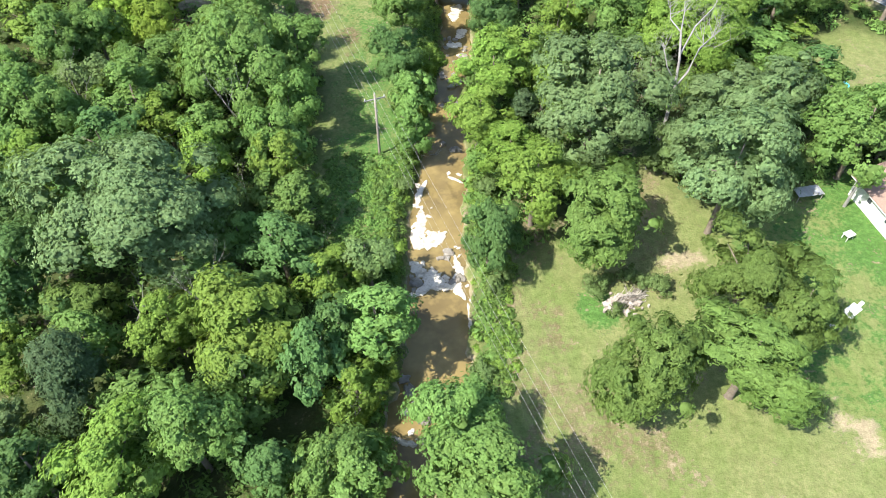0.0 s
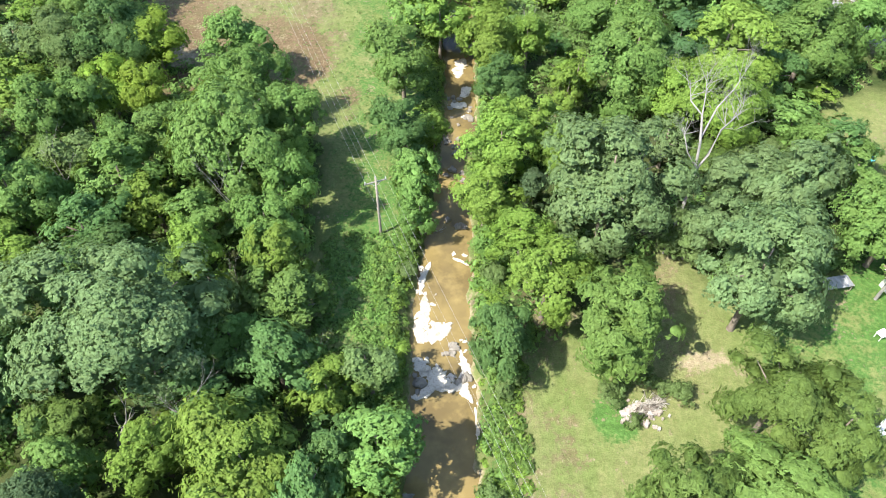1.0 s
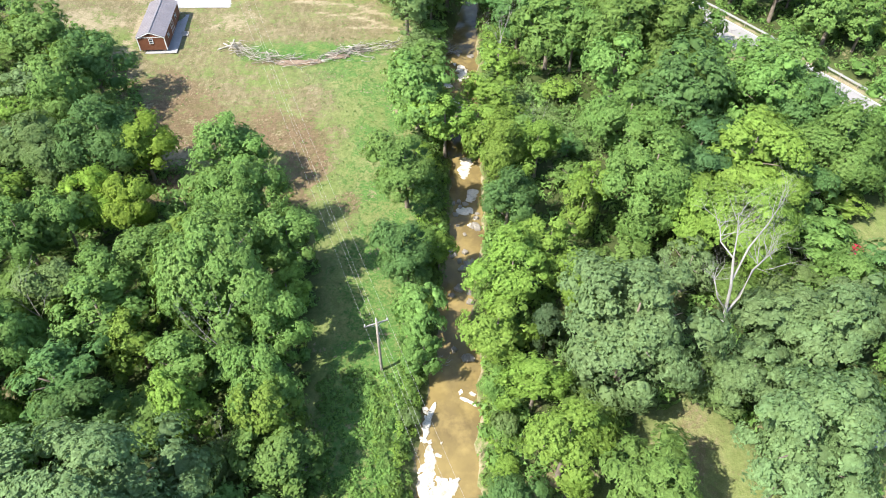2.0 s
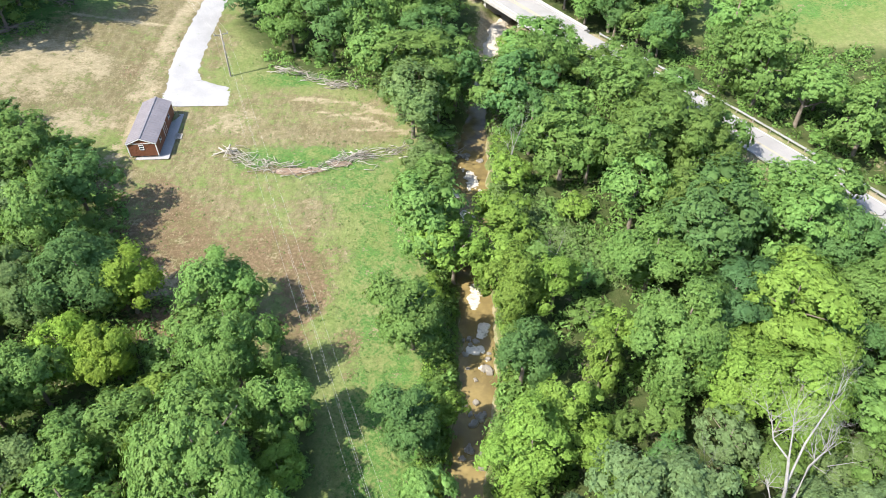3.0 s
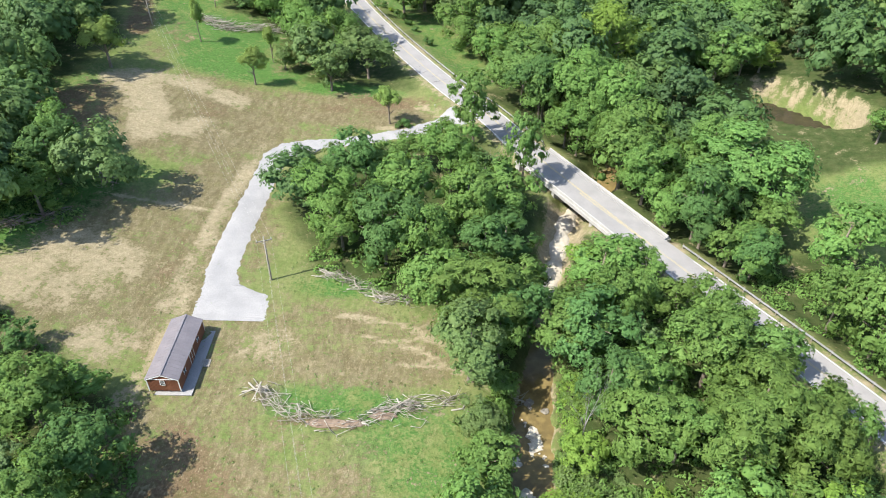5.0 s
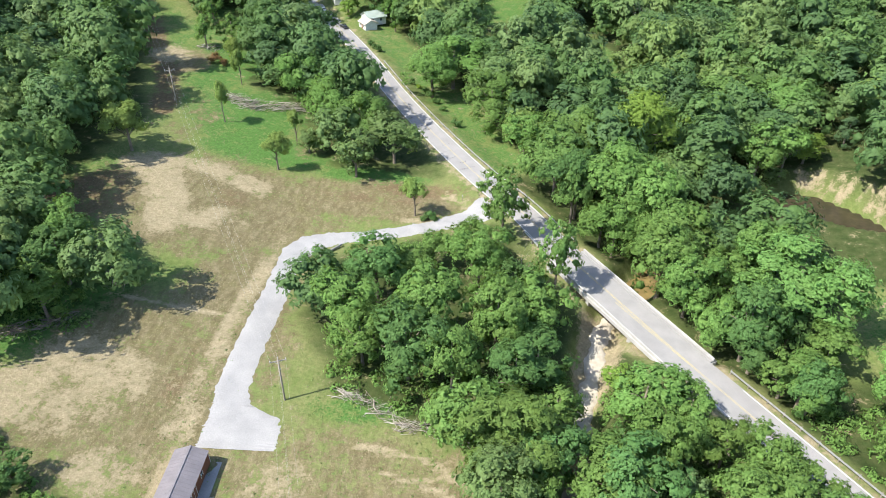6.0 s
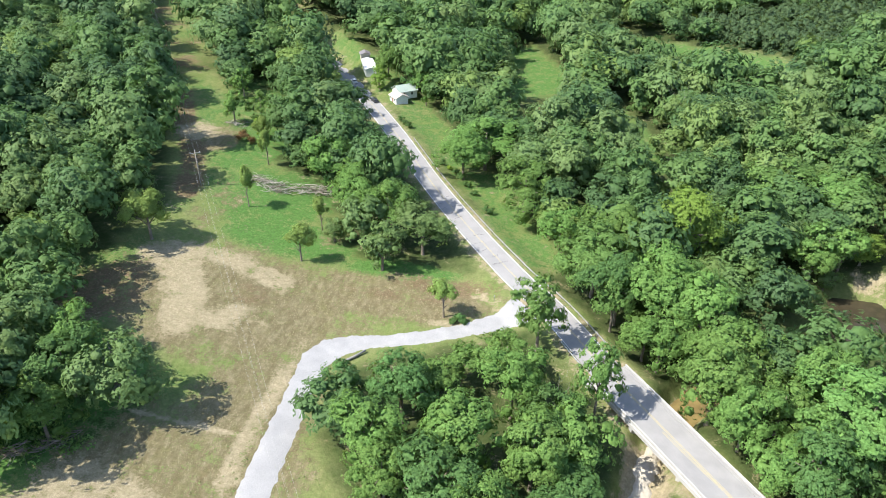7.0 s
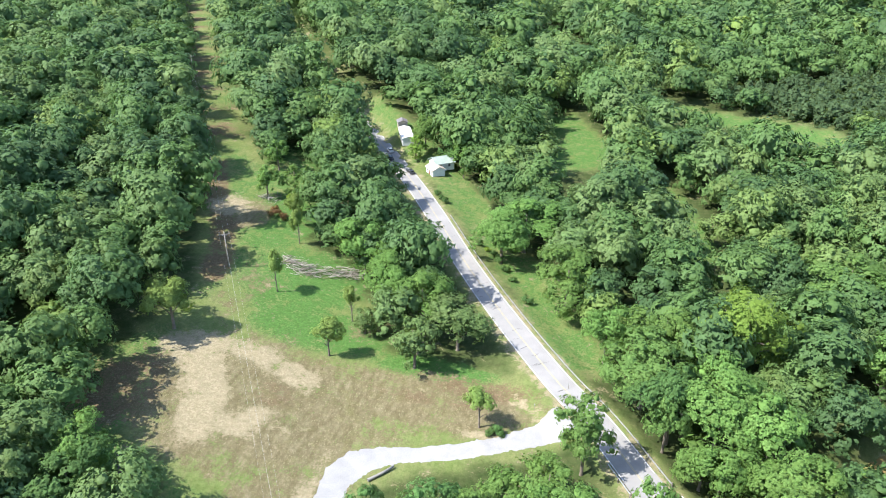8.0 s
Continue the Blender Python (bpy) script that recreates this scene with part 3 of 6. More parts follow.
# sealed cracks across the carriageway
crack_rng = random.Random(12)
for k in range(34):
    y = crack_rng.choice((crack_rng.uniform(110, 162), crack_rng.uniform(196, 280)))
    i = min(range(len(road_pts)), key=lambda q: abs(road_pts[q].y - y))
    d = (road_pts[i + 1] - road_pts[i - 1]).normalized()
    n = Vector((d.y, -d.x))
    a, b, w = crack_rng.uniform(-2.8, 0.2), crack_rng.uniform(0.8, 2.6), crack_rng.uniform(0.03, 0.07)
    line = [road_pts[i] + n * (a + (b * q / 6)) + d * crack_rng.uniform(-0.35, 0.35) for q in range(7)]
    ob = new("sealed_crack", mesh_of("sealed_crack", *ribbon(line, -w, w, [road_zs[i]] * 7, 0.006), TAR))
    ob.parent = road

# ---- trees ----
def ball(sub):
    bm = bmesh.new()
    bmesh.ops.create_icosphere(bm, subdivisions=sub, radius=1.0)
    v = np.array([q.co[:] for q in bm.verts])
    f = [tuple(w.index for w in q.verts) for q in bm.faces]
    bm.free()
    return v, f


BALLS = {0: ball(1), 1: ball(2), 2: ball(3)}


def unit(v):
    return v / np.maximum(np.linalg.norm(v, axis=-1, keepdims=True), 1e-9)


def leaf_blades(rng, at, nrm, length, width):
    """Small pointed leaves or sprays of leaves at the given places, facing nrm."""
    n = len(at)
    t = unit(np.cross(nrm, unit(rng.normal(size=(n, 3)))))
    b = np.cross(nrm, t)
    ln = (length * rng.uniform(0.6, 1.4, n))[:, None]
    wd = (width * rng.uniform(0.6, 1.4, n))[:, None]
    v = np.stack([at - t * ln - b * wd, at + t * ln, at - t * ln + b * wd], 1).reshape(-1, 3)
    return v, np.arange(3 * n).reshape(n, 3)


def crown_arrays(seed, shape, r, h, leaf, cover, puffs=0, core=1, ragged=1.0):
    """A crown: many leafy puffs of unlike size on an uneven egg, each a lumpy clump clad in tufts of leaves.
    Returns verts, faces and soft normals."""
    rng = np.random.default_rng(seed)
    base = h * {"cone": 0.03, "round": 0.14, "loose": 0.12, "broad": 0.18, "feather": 0.20, "stem": 0.40}[shape]
    n = puffs or {"round": 40, "broad": 60, "feather": 42, "cone": 44, "loose": 28, "stem": 20}[shape]
    squash = {"feather": 0.55, "broad": 0.75, "cone": 0.75}.get(shape, 0.82)
    half = 0.5 * (h - base)
    # a few great boughs, each a mass of its own, so that no crown is an egg
    m = {"round": 6, "broad": 8, "feather": 6, "loose": 6, "stem": 4, "cone": 5}[shape]
    k = np.arange(m)
    az = k * 2.39996 + rng.uniform(0, 6.28) + rng.normal(0, 0.35, m)
    if shape == "cone":
        away, lift, wide_b = 0.12 * np.ones(m), -0.7 + 1.4 * k / m, 0.85 - 0.55 * k / m
    else:
        away = np.where(k == 0, 0.08, rng.uniform(0.40, 0.68, m))
        lift = np.where(k == 0, 0.34, rng.uniform(-0.42, 0.38, m))
        wide_b = np.where(k == 0, 0.58, rng.uniform(0.40, 0.60, m))
    bc = np.stack([np.cos(az) * away * r, np.sin(az) * away * r, base + half + lift * half], 1)
    br = np.stack([wide_b * r, wide_b * r, np.clip(wide_b * 1.15, 0, 0.62) * half], 1)
    own = rng.integers(0, m, 4 * n)
    d = unit(rng.normal(size=(4 * n, 3)) + np.array([0, 0, 0.35]))
    size = rng.uniform(0.55, 1.5, 4 * n) * 0.215 * math.sqrt(40 / n)
    c = bc[own] + d * br[own] * 0.86
    free = np.ones(4 * n, bool)
    for i in range(m):
        free &= ((((c - bc[i]) / br[i]) ** 2).sum(1) > 0.55) | (own == i)
    pick = np.flatnonzero(free)[:n]
    c, pr = c[pick], r * size[pick]
    # the inner masses that close the crown
    q = 6 if core else 4
    az = np.arange(q) * 2.39996 + rng.uniform(0, 6)
    inner = 0.26 if shape != "cone" else 0.1
    c = np.concatenate([c, np.stack([np.cos(az) * inner * r, np.sin(az) * inner * r, base + half * rng.uniform(0.7, 1.25, q)], 1)])
    pr = np.concatenate([pr, r * rng.uniform(0.27, 0.38, q)])
    n = len(pr)
    out = unit((c - np.array([0, 0, base + 0.8 * half])) * np.array([1, 1, r / half]) + np.array([0, 0, 0.2 * r]))

    wide, narrow = {"feather": (0.92, 0.34), "cone": (0.9, 0.34)}.get(shape, (0.66, 0.46))
    wide, narrow = wide * leaf, narrow * leaf
    tuft = 4
    area = 4 * math.pi * (pr * pr).sum() * 0.62
    count = int(area * cover / (2 * wide * narrow) / tuft)
    j = rng.choice(n, count, p=pr * pr / (pr * pr).sum())
    # lumps on every puff
    t = unit(rng.normal(size=(count, 3)) + 0.75 * out[j] + np.array([0, 0, 0.25]))
    lump = unit(rng.normal(size=(9, 3)))
    near = np.clip((t @ lump.T - 0.62) / 0.38, 0, 1)
    grown = 0.9 + 0.22 * np.sqrt(near.max(1)) + np.where(rng.uniform(size=count) < 0.25 * ragged, rng.uniform(0, 0.55, count), 0)
    at = c[j] + t * (pr[j] * grown)[:, None] * np.array([1, 1, squash])
    keep = np.ones(count, bool)
    for i in range(n):
        q = (at - c[i]) / np.array([1, 1, squash])
        keep &= ((q * q).sum(1) > (0.86 * pr[i]) ** 2) | (j == i)
    at, t, j = at[keep], t[keep], j[keep]
    nrm = unit(0.72 * t + 0.55 * out[j] + np.array([0, 0, 0.12]))
    spread = leaf * 1.1
    at, nrm = np.repeat(at, tuft, 0), np.repeat(nrm, tuft, 0)
    off = unit(rng.normal(size=at.shape)) * rng.uniform(0.3, 1.0, (len(at), 1))
    off = off * np.sign((off * nrm).sum(1, keepdims=True) + 0.35)
    at = at + off * spread * np.array([1, 1, 0.8 if shape != "feather" else 0.4])
    face = unit(nrm + off * 0.3 + rng.normal(0, 0.22, nrm.shape))
    v, f = leaf_blades(rng, at, face, wide, narrow)
    V, N, F, o = [v], [np.repeat(unit(nrm + off * 0.25 + rng.normal(0, 0.10, nrm.shape)), 3, axis=0)], [f], len(v)
    bv, bf = BALLS[core]
    bf = np.array(bf)
    for i in range(n):
        q = unit(bv)
        lumpy = (0.62 if core else 0.58) + 0.16 * np.sqrt(np.clip((q @ lump.T - 0.62) / 0.38, 0, 1).max(1)) + rng.normal(0, 0.05, len(q))
        V.append(c[i] + q * (pr[i] * lumpy)[:, None] * np.array([1, 1, squash]))
        N.append(unit(0.75 * q + 0.5 * out[i]))
        F.append(bf + o)
        o += len(q)
    return np.concatenate(V), np.concatenate(F).tolist(), np.concatenate(N)


def trunk_arrays(seed, r, h, limbs=6):
    rng = random.Random(seed)
    w = 0.035 * h * 0.6 + 0.05
    chunks = [tube_arrays([(0, 0, -0.4), (0.02, 0, 0.25), (rng.uniform(-0.1, 0.1), rng.uniform(-0.1, 0.1), h * 0.35), (rng.uniform(-0.2, 0.2), 0.1, h * 0.8)], [w * 1.5, w, w * 0.75, w * 0.2], 7)]
    for k in range(limbs):
        a, z = k * 2.4 + rng.uniform(0, 0.6), h * rng.uniform(0.25, 0.55)
        q = rng.uniform(0.5, 0.75) * r
        chunks.append(tube_arrays([(0, 0, z), (math.cos(a) * q * 0.5, math.sin(a) * q * 0.5, z + h * 0.12), (math.cos(a) * q, math.sin(a) * q, z + h * 0.2)], [w * 0.45, w * 0.3, w * 0.1], 5))
    return join(chunks)


KIND = {
    "maple": ("round", "maple_tree", "bright yellow-green broadleaf tree in full summer leaf"),
    "leafy": ("round", "broadleaf_tree", "mid-green broadleaf tree with a clumped crown"),
    "dark": ("round", "hackberry_tree", "dark green broadleaf tree with a dense crown"),
    "grey": ("broad", "silver_maple_tree", "large spreading tree with grey-green leaves"),
    "yellow": ("loose", "yellowing_tree", "small tree with yellowing loose leaves"),
    "walnut": ("feather", "walnut_tree", "walnut tree with feathery layered green leaves"),
    "olive": ("loose", "elm_tree", "olive-green tree with a loose ragged crown"),
    "sycamore": ("broad", "sycamore_tree", "tall sycamore with pale green clumped leaves"),
    "cedar": ("cone", "cedar_tree", "grey-green bushy cedar with a pointed crown"),
    "sapling": ("stem", "young_tree", "slender young tree with a thin open crown on a bare stem"),
    "locust": ("feather", "locust_tree", "locust tree with fine dusky green leaves"),
}
SIZES = (2.4, 3.8, 5.6, 8.2)
crowns, templates = {}, {}


def crown_mesh(shape, r, near, variant):
    key = (shape, r, near, variant)
    if key not in crowns:
        leaf = (0.16 + 0.012 * r) if near else (0.25 + 0.016 * r)
        crowns[key] = crown_arrays(len(crowns) + 11, shape, r, 2.0 * r + 3, leaf, 1.05 if near else 0.75, core=1 if near and r > 3 else 0)
    return crowns[key]


def plant(kind, x, y, r, h, near=None):
    """One tree of its kind, with crown radius r and height h, on the ground at (x, y)."""
    shape, name, label = KIND[kind]
    near = (y < 100) if near is None else near
    native = min(SIZES, key=lambda s: abs(math.log(s / r)))
    variant = random.randrange(3 if shape in ("round", "broad") else 2)
    m = pose(x, y, ground_at(x, y), 0, 0, random.uniform(0, 360)) @ Matrix.Diagonal((r / native * random.uniform(0.86, 1.14), r / native * random.uniform(0.86, 1.14), h / (2 * native + 3), 1))
    key = (kind, native, near, variant)
    if key in templates:
        return copy_thing(templates[key], m)
    root = new(name)
    root.empty_display_size = 0.3
    tagged(root, label, "tree", name.replace("_", " ") + "s of the valley")
    v, f, sn = crown_mesh(shape, native, near, variant)
    new("crown", mesh_of("crown", v, f, LEAF[kind], normals=sn)).parent = root
    tv, tf = trunk_arrays(len(templates), native, 2 * native + 3)
    new("trunk", mesh_of("trunk", tv, tf, BARK, True)).parent = root
    root.matrix_basis = m
    templates[key] = root
    return root


planted = []


def tree(kind, x, y, r, h):
    q = np.array([x]), np.array([y])
    d, s = near_line(*q, CREEK)
    room = float(np.interp(s[0], range(len(CREEK)), CREEK_HALF)) + 0.8
    if d[0] < room:  # rooted on the bank, not in the bed
        mid = float(np.interp(s[0], range(len(CREEK)), [c[0] for c in CREEK]))
        x += (room - d[0]) * (1 if x > mid else -1)
    planted.append((x, y, r))
    return plant(kind, x, y, r, h)


random.seed(5)
tree("grey", -28.0, 45.0, 7.9, 17.0)
tree("maple", -16.1, 33.1, 4.6, 12.2)
tree("maple", -24.4, 35.2, 3.1, 9.2)
tree("cedar", -30.8, 29.1, 4.2, 11.5)
tree("leafy", -19.8, 24.2, 4.3, 11.5)
tree("dark", -31.7, 21.9, 3.0, 9.1)
tree("maple", -24.9, 21.2, 3.2, 9.4)
tree("leafy", -31.6, 33.9, 2.7, 8.5)
tree("dark", -39.0, 40.4, 3.9, 10.9)
tree("dark", -42.7, 48.0, 3.4, 9.8)
tree("leafy", -15.6, 51.6, 3.0, 6.8)
tree("dark", -15.6, 43.6, 2.7, 8.5)
tree("dark", -11.2, 31.7, 2.7, 8.4)
tree("olive", -7.3, 43.3, 2.9, 8.7)
tree("maple", -10.7, 40.9, 2.6, 8.1)
tree("leafy", -5.9, 35.8, 2.8, 8.6)
tree("maple", -7.4, 29.2, 2.1, 7.3)
tree("leafy", -4.5, 21.8, 3.0, 9.0)
tree("leafy", -8.7, 22.0, 2.8, 8.7)
tree("dark", -13.4, 22.2, 2.4, 7.8)
tree("dark", -9.3, 34.4, 2.3, 7.5)
tree("leafy", 1.8, 25.6, 3.4, 9.7)
tree("leafy", 3.6, 20.7, 4.0, 11.0)
tree("walnut", 17.5, 29.3, 4.2, 11.5)
tree("walnut", 27.3, 38.6, 4.8, 12.6)
tree("walnut", 31.3, 35.7, 3.9, 10.9)
tree("walnut", 25.6, 30.5, 3.8, 10.5)
tree("walnut", 16.4, 46.9, 4.1, 11.2)
tree("maple", 9.7, 52.3, 4.2, 11.5)
tree("dark", 4.7, 46.8, 3.5, 10.0)
tree("maple", 7.6, 59.2, 3.4, 9.9)
tree("grey", 28.4, 50.0, 6.2, 15.3)
tree("grey", 40.4, 66.4, 2.9, 9.6)
tree("olive", 25.8, 59.4, 2.6, 6.4)
tree("leafy", 46.4, 68.6, 3.0, 6.0)
tree("leafy", 44.8, 57.7, 4.2, 11.4)
tree("leafy", -45.9, 62.4, 4.4, 11.9)
tree("maple", -44.2, 56.9, 3.7, 10.3)
tree("dark", -34.9, 54.3, 3.6, 10.2)
tree("leafy", -16.4, 29.5, 2.9, 8.7)
tree("leafy", -5.9, 88.9, 4.4, 11.9)
tree("dark", -5.4, 75.8, 3.6, 10.2)
tree("leafy", -3.9, 67.3, 2.6, 8.2)
tree("maple", -0.8, 78.9, 2.2, 7.3)
tree("leafy", -2.3, 64.4, 1.7, 6.4)
tree("leafy", -4.9, 105.3, 4.4, 11.9)
tree("maple", -0.4, 101.2, 3.6, 10.1)
tree("dark", 6.5, 83.7, 3.6, 10.2)
tree("maple", 15.2, 83.3, 2.9, 8.8)
tree("maple", 10.9, 77.9, 2.7, 8.4)
tree("maple", 6.2, 72.0, 3.1, 9.1)
tree("maple", 4.3, 66.1, 2.9, 8.8)
tree("cedar", 9.6, 66.8, 2.2, 7.4)
tree("grey", 16.9, 62.7, 6.3, 15.6)
tree("grey", 32.6, 65.0, 4.2, 10.6)
tree("grey", 36.0, 63.4, 4.6, 11.8)
tree("grey", 27.4, 58.8, 3.3, 9.7)
tree("maple", 35.7, 88.3, 4.6, 12.2)
tree("maple", 37.6, 81.3, 3.4, 9.8)
tree("maple", 28.8, 82.7, 3.4, 9.9)
tree("leafy", 23.2, 85.2, 5.8, 14.7)
tree("leafy", 23.0, 97.5, 5.0, 12.5)
tree("dark", 30.9, 100.3, 6.1, 15.2)
tree("leafy", 41.7, 100.5, 5.7, 14.5)
tree("leafy", 47.3, 90.4, 5.0, 13.0)
tree("dark", 41.0, 85.0, 4.0, 10.5)
tree("leafy", 51.5, 92.5, 4.0, 10.5)
tree("leafy", -28.1, 94.0, 4.3, 11.7)
tree("leafy", -24.8, 82.9, 4.7, 12.3)
tree("yellow", -40.2, 94.1, 3.4, 9.8)
tree("yellow", -38.8, 83.9, 3.5, 10.0)
tree("leafy", -23.9, 69.5, 6.3, 15.7)
tree("olive", -43.3, 70.5, 3.0, 9.0)
tree("leafy", -37.6, 71.3, 3.7, 10.3)
tree("leafy", -34.2, 74.9, 3.6, 10.1)
tree("leafy", -45.1, 80.3, 3.7, 10.4)
tree("leafy", -48.5, 77.2, 3.6, 10.2)
tree("dark", -44.9, 94.3, 4.8, 12.6)
tree("leafy", -53.1, 103.1, 4.7, 12.5)
tree("olive", -52.3, 93.1, 3.7, 10.4)
tree("leafy", -18.4, 58.4, 3.2, 11.5)
tree("maple", -16.8, 55.2, 2.6, 10.0)
tree("maple", -25.2, 55.8, 2.3, 7.7)
tree("leafy", -26.8, 61.1, 2.3, 7.7)
tree("maple", -32.4, 64.3, 2.4, 7.8)
tree("dark", -37.4, 58.6, 2.8, 8.7)
tree("leafy", -36.4, 66.7, 3.0, 9.1)
tree("leafy", -61.5, 117.5, 5.2, 11.5)
tree("dark", -52.0, 111.0, 5.0, 11.5)
tree("olive", -50.0, 89.7, 3.2, 9.4)
tree("yellow", -43.4, 83.9, 3.1, 9.1)
tree("olive", -5.8, 122.5, 3.2, 6.5)
tree("leafy", -4.2, 116.8, 3.0, 7.5)
tree("leafy", -5.8, 110.5, 3.0, 7.5)
tree("maple", 3.0, 100.5, 2.8, 8.7)
tree("maple", 6.0, 93.9, 3.7, 10.3)
tree("maple", 11.1, 94.7, 3.7, 10.3)
tree("leafy", 25.0, 133.8, 6.6, 16.1)
tree("leafy", 16.1, 129.6, 4.8, 12.5)
tree("dark", 11.0, 128.0, 4.0, 11.1)
tree("walnut", 26.7, 119.6, 5.6, 14.2)
tree("leafy", 19.0, 120.5, 4.9, 12.7)
tree("walnut", 34.7, 120.3, 4.8, 12.7)
tree("maple", 7.5, 119.4, 2.7, 5.5)
tree("maple", 16.2, 112.4, 2.2, 5.0)
tree("leafy", 23.5, 109.9, 4.5, 12.0)
tree("walnut", 30.6, 106.8, 4.4, 11.8)
tree("maple", 27.9, 110.7, 2.8, 8.5)
tree("leafy", 37.6, 107.3, 4.8, 12.5)
tree("leafy", 43.3, 109.0, 6.2, 15.4)
tree("leafy", 48.8, 109.0, 4.4, 12.0)
tree("locust", 30.6, 91.0, 4.5, 11.9)
tree("maple", 38.0, 93.7, 3.0, 9.0)
tree("dark", 46.1, 98.5, 5.1, 13.2)
tree("maple", 32.9, 77.4, 5.0, 13.0)
tree("maple", 28.3, 79.7, 3.5, 10.0)
tree("maple", 17.1, 87.4, 2.4, 7.8)
tree("maple", 12.7, 72.2, 3.2, 9.5)
tree("leafy", -35.2, 165.5, 6.0, 14.5)
tree("dark", -32.0, 175.8, 5.9, 14.8)
tree("leafy", -31.2, 159.8, 5.0, 13.0)
tree("dark", -23.2, 157.0, 5.2, 13.0)
tree("leafy", -21.2, 166.9, 6.3, 15.5)
tree("leafy", -14.0, 179.5, 6.5, 16.0)
tree("leafy", -9.9, 165.3, 6.5, 15.9)
tree("leafy", -15.9, 154.5, 5.4, 13.9)
tree("dark", -6.5, 154.7, 5.6, 14.2)
tree("walnut", -6.6, 142.1, 5.8, 13.5)
tree("leafy", -12.2, 144.0, 4.4, 11.8)
tree("olive", -7.4, 132.0, 5.2, 12.0)
tree("leafy", -3.0, 169.8, 4.6, 11.0)
tree("dark", -7.5, 174.0, 4.2, 12.0)
tree("dark", -3.2, 159.0, 4.0, 9.0)
tree("leafy", -26.8, 180.5, 4.8, 9.5)
tree("dark", -42.6, 177.5, 3.3, 9.6)
tree("sycamore", 0.0, 218.9, 8.7, 17.0)
tree("sycamore", -10.6, 198.0, 4.2, 17.0)
tree("sycamore", -0.1, 182.3, 3.8, 10.6)
tree("leafy", 12.4, 152.6, 4.4, 9.0)
tree("maple", 9.8, 160.2, 2.0, 5.0)
tree("leafy", 13.7, 143.6, 5.0, 13.0)
tree("dark", 9.6, 137.0, 4.0, 10.9)
tree("leafy", 27.6, 141.7, 4.7, 12.3)
tree("walnut", 15.2, 121.5, 4.6, 11.5)
tree("walnut", 29.0, 124.7, 5.5, 13.9)
tree("sycamore", 33.5, 134.4, 3.9, 10.7)
tree("sycamore", 39.9, 178.9, 10.5, 17.0)
tree("dark", 37.4, 157.7, 4.9, 12.7)
tree("leafy", 50.8, 159.4, 4.5, 12.0)
tree("leafy", 22.9, 193.0, 7.8, 17.0)
tree("leafy", 12.6, 209.5, 8.8, 17.0)
tree("dark", 4.3, 209.7, 6.9, 16.8)
tree("leafy", 33.0, 204.0, 5.0, 8.0)
tree("sycamore", 47.5, 234.0, 6.0, 14.0)
tree("leafy", 22.7, 179.0, 5.7, 14.5)
tree("dark", 30.3, 168.9, 5.9, 14.8)
tree("leafy", 50.4, 141.0, 6.5, 15.9)
tree("leafy", 45.8, 145.9, 5.1, 13.3)
tree("leafy", -83.0, 157.7, 6.2, 12.5)
tree("leafy", -88.0, 173.5, 6.2, 13.0)
tree("maple", 20.0, 233.0, 9.0, 21.0)
tree("leafy", 4.0, 230.4, 7.7, 17.0)
tree("leafy", 13.2, 219.8, 6.6, 16.3)
tree("sycamore", 48.0, 265.1, 8.1, 17.0)
tree("sycamore", 58.1, 256.6, 6.7, 16.5)
tree("leafy", -7.4, 231.0, 6.3, 15.5)
tree("leafy", -16.7, 252.9, 8.7, 17.0)
tree("leafy", -30.1, 280.0, 9.6, 17.0)
tree("leafy", -35.4, 272.1, 7.2, 17.0)
tree("dark", -85.0, 167.1, 5.2, 11.0)
tree("leafy", 19.0, 184.9, 6.3, 15.5)
tree("leafy", 11.3, 195.8, 5.3, 13.5)
tree("leafy", 19.5, 205.5, 6.6, 16.2)
tree("leafy", 36.9, 190.5, 5.9, 14.9)
tree("leafy", 33.9, 160.0, 2.8, 8.6)
tree("leafy", -47.9, 233.6, 7.4, 17.0)
tree("olive", -38.9, 229.6, 6.0, 14.9)
tree("olive", -46.4, 220.8, 4.6, 12.2)
tree("leafy", -56.7, 240.5, 7.0, 17.0)
tree("leafy", -67.8, 253.6, 7.5, 17.0)
tree("leafy", -57.0, 329.0, 5.0, 13.0)
tree("dark", -63.0, 339.0, 5.5, 14.0)
tree("leafy", -75.0, 347.0, 5.0, 13.0)
tree("maple", -76.5, 338.5, 3.0, 8.0)
tree("leafy", -2.8, 130.0, 2.0, 4.0)
tree("leafy", -3.4, 136.5, 3.2, 8.0)
tree("maple", 4.2, 103.2, 3.2, 6.5)
tree("maple", -1.4, 108.6, 4.2, 8.0)
tree("leafy", -17.6, 64.5, 3.2, 12.5)
tree("leafy", -18.4, 76.0, 3.4, 12.5)
tree("leafy", 58.5, 98.0, 4.4, 12.0)
tree("dark", 63.0, 90.0, 4.4, 12.0)
tree("maple", 5.8, 108.4, 3.4, 7.0)
tree("leafy", 6.6, 138.5, 3.8, 9.0)
tree("dark", -0.6, 141.0, 4.2, 10.0)
tree("leafy", 0.2, 150.0, 3.0, 8.0)
tree("leafy", 41.2, 70.6, 3.4, 8.0)
tree("dark", 45.5, 71.5, 2.8, 6.5)
tree("leafy", 36.2, 158.4, 3.4, 8.0)
tree("dark", 30.6, 165.0, 3.4, 8.5)
tree("leafy", 26.0, 172.0, 3.6, 9.0)
tree("leafy", 9.0, 199.0, 3.6, 9.0)
tree("sycamore", 3.4, 206.5, 3.4, 9.0)
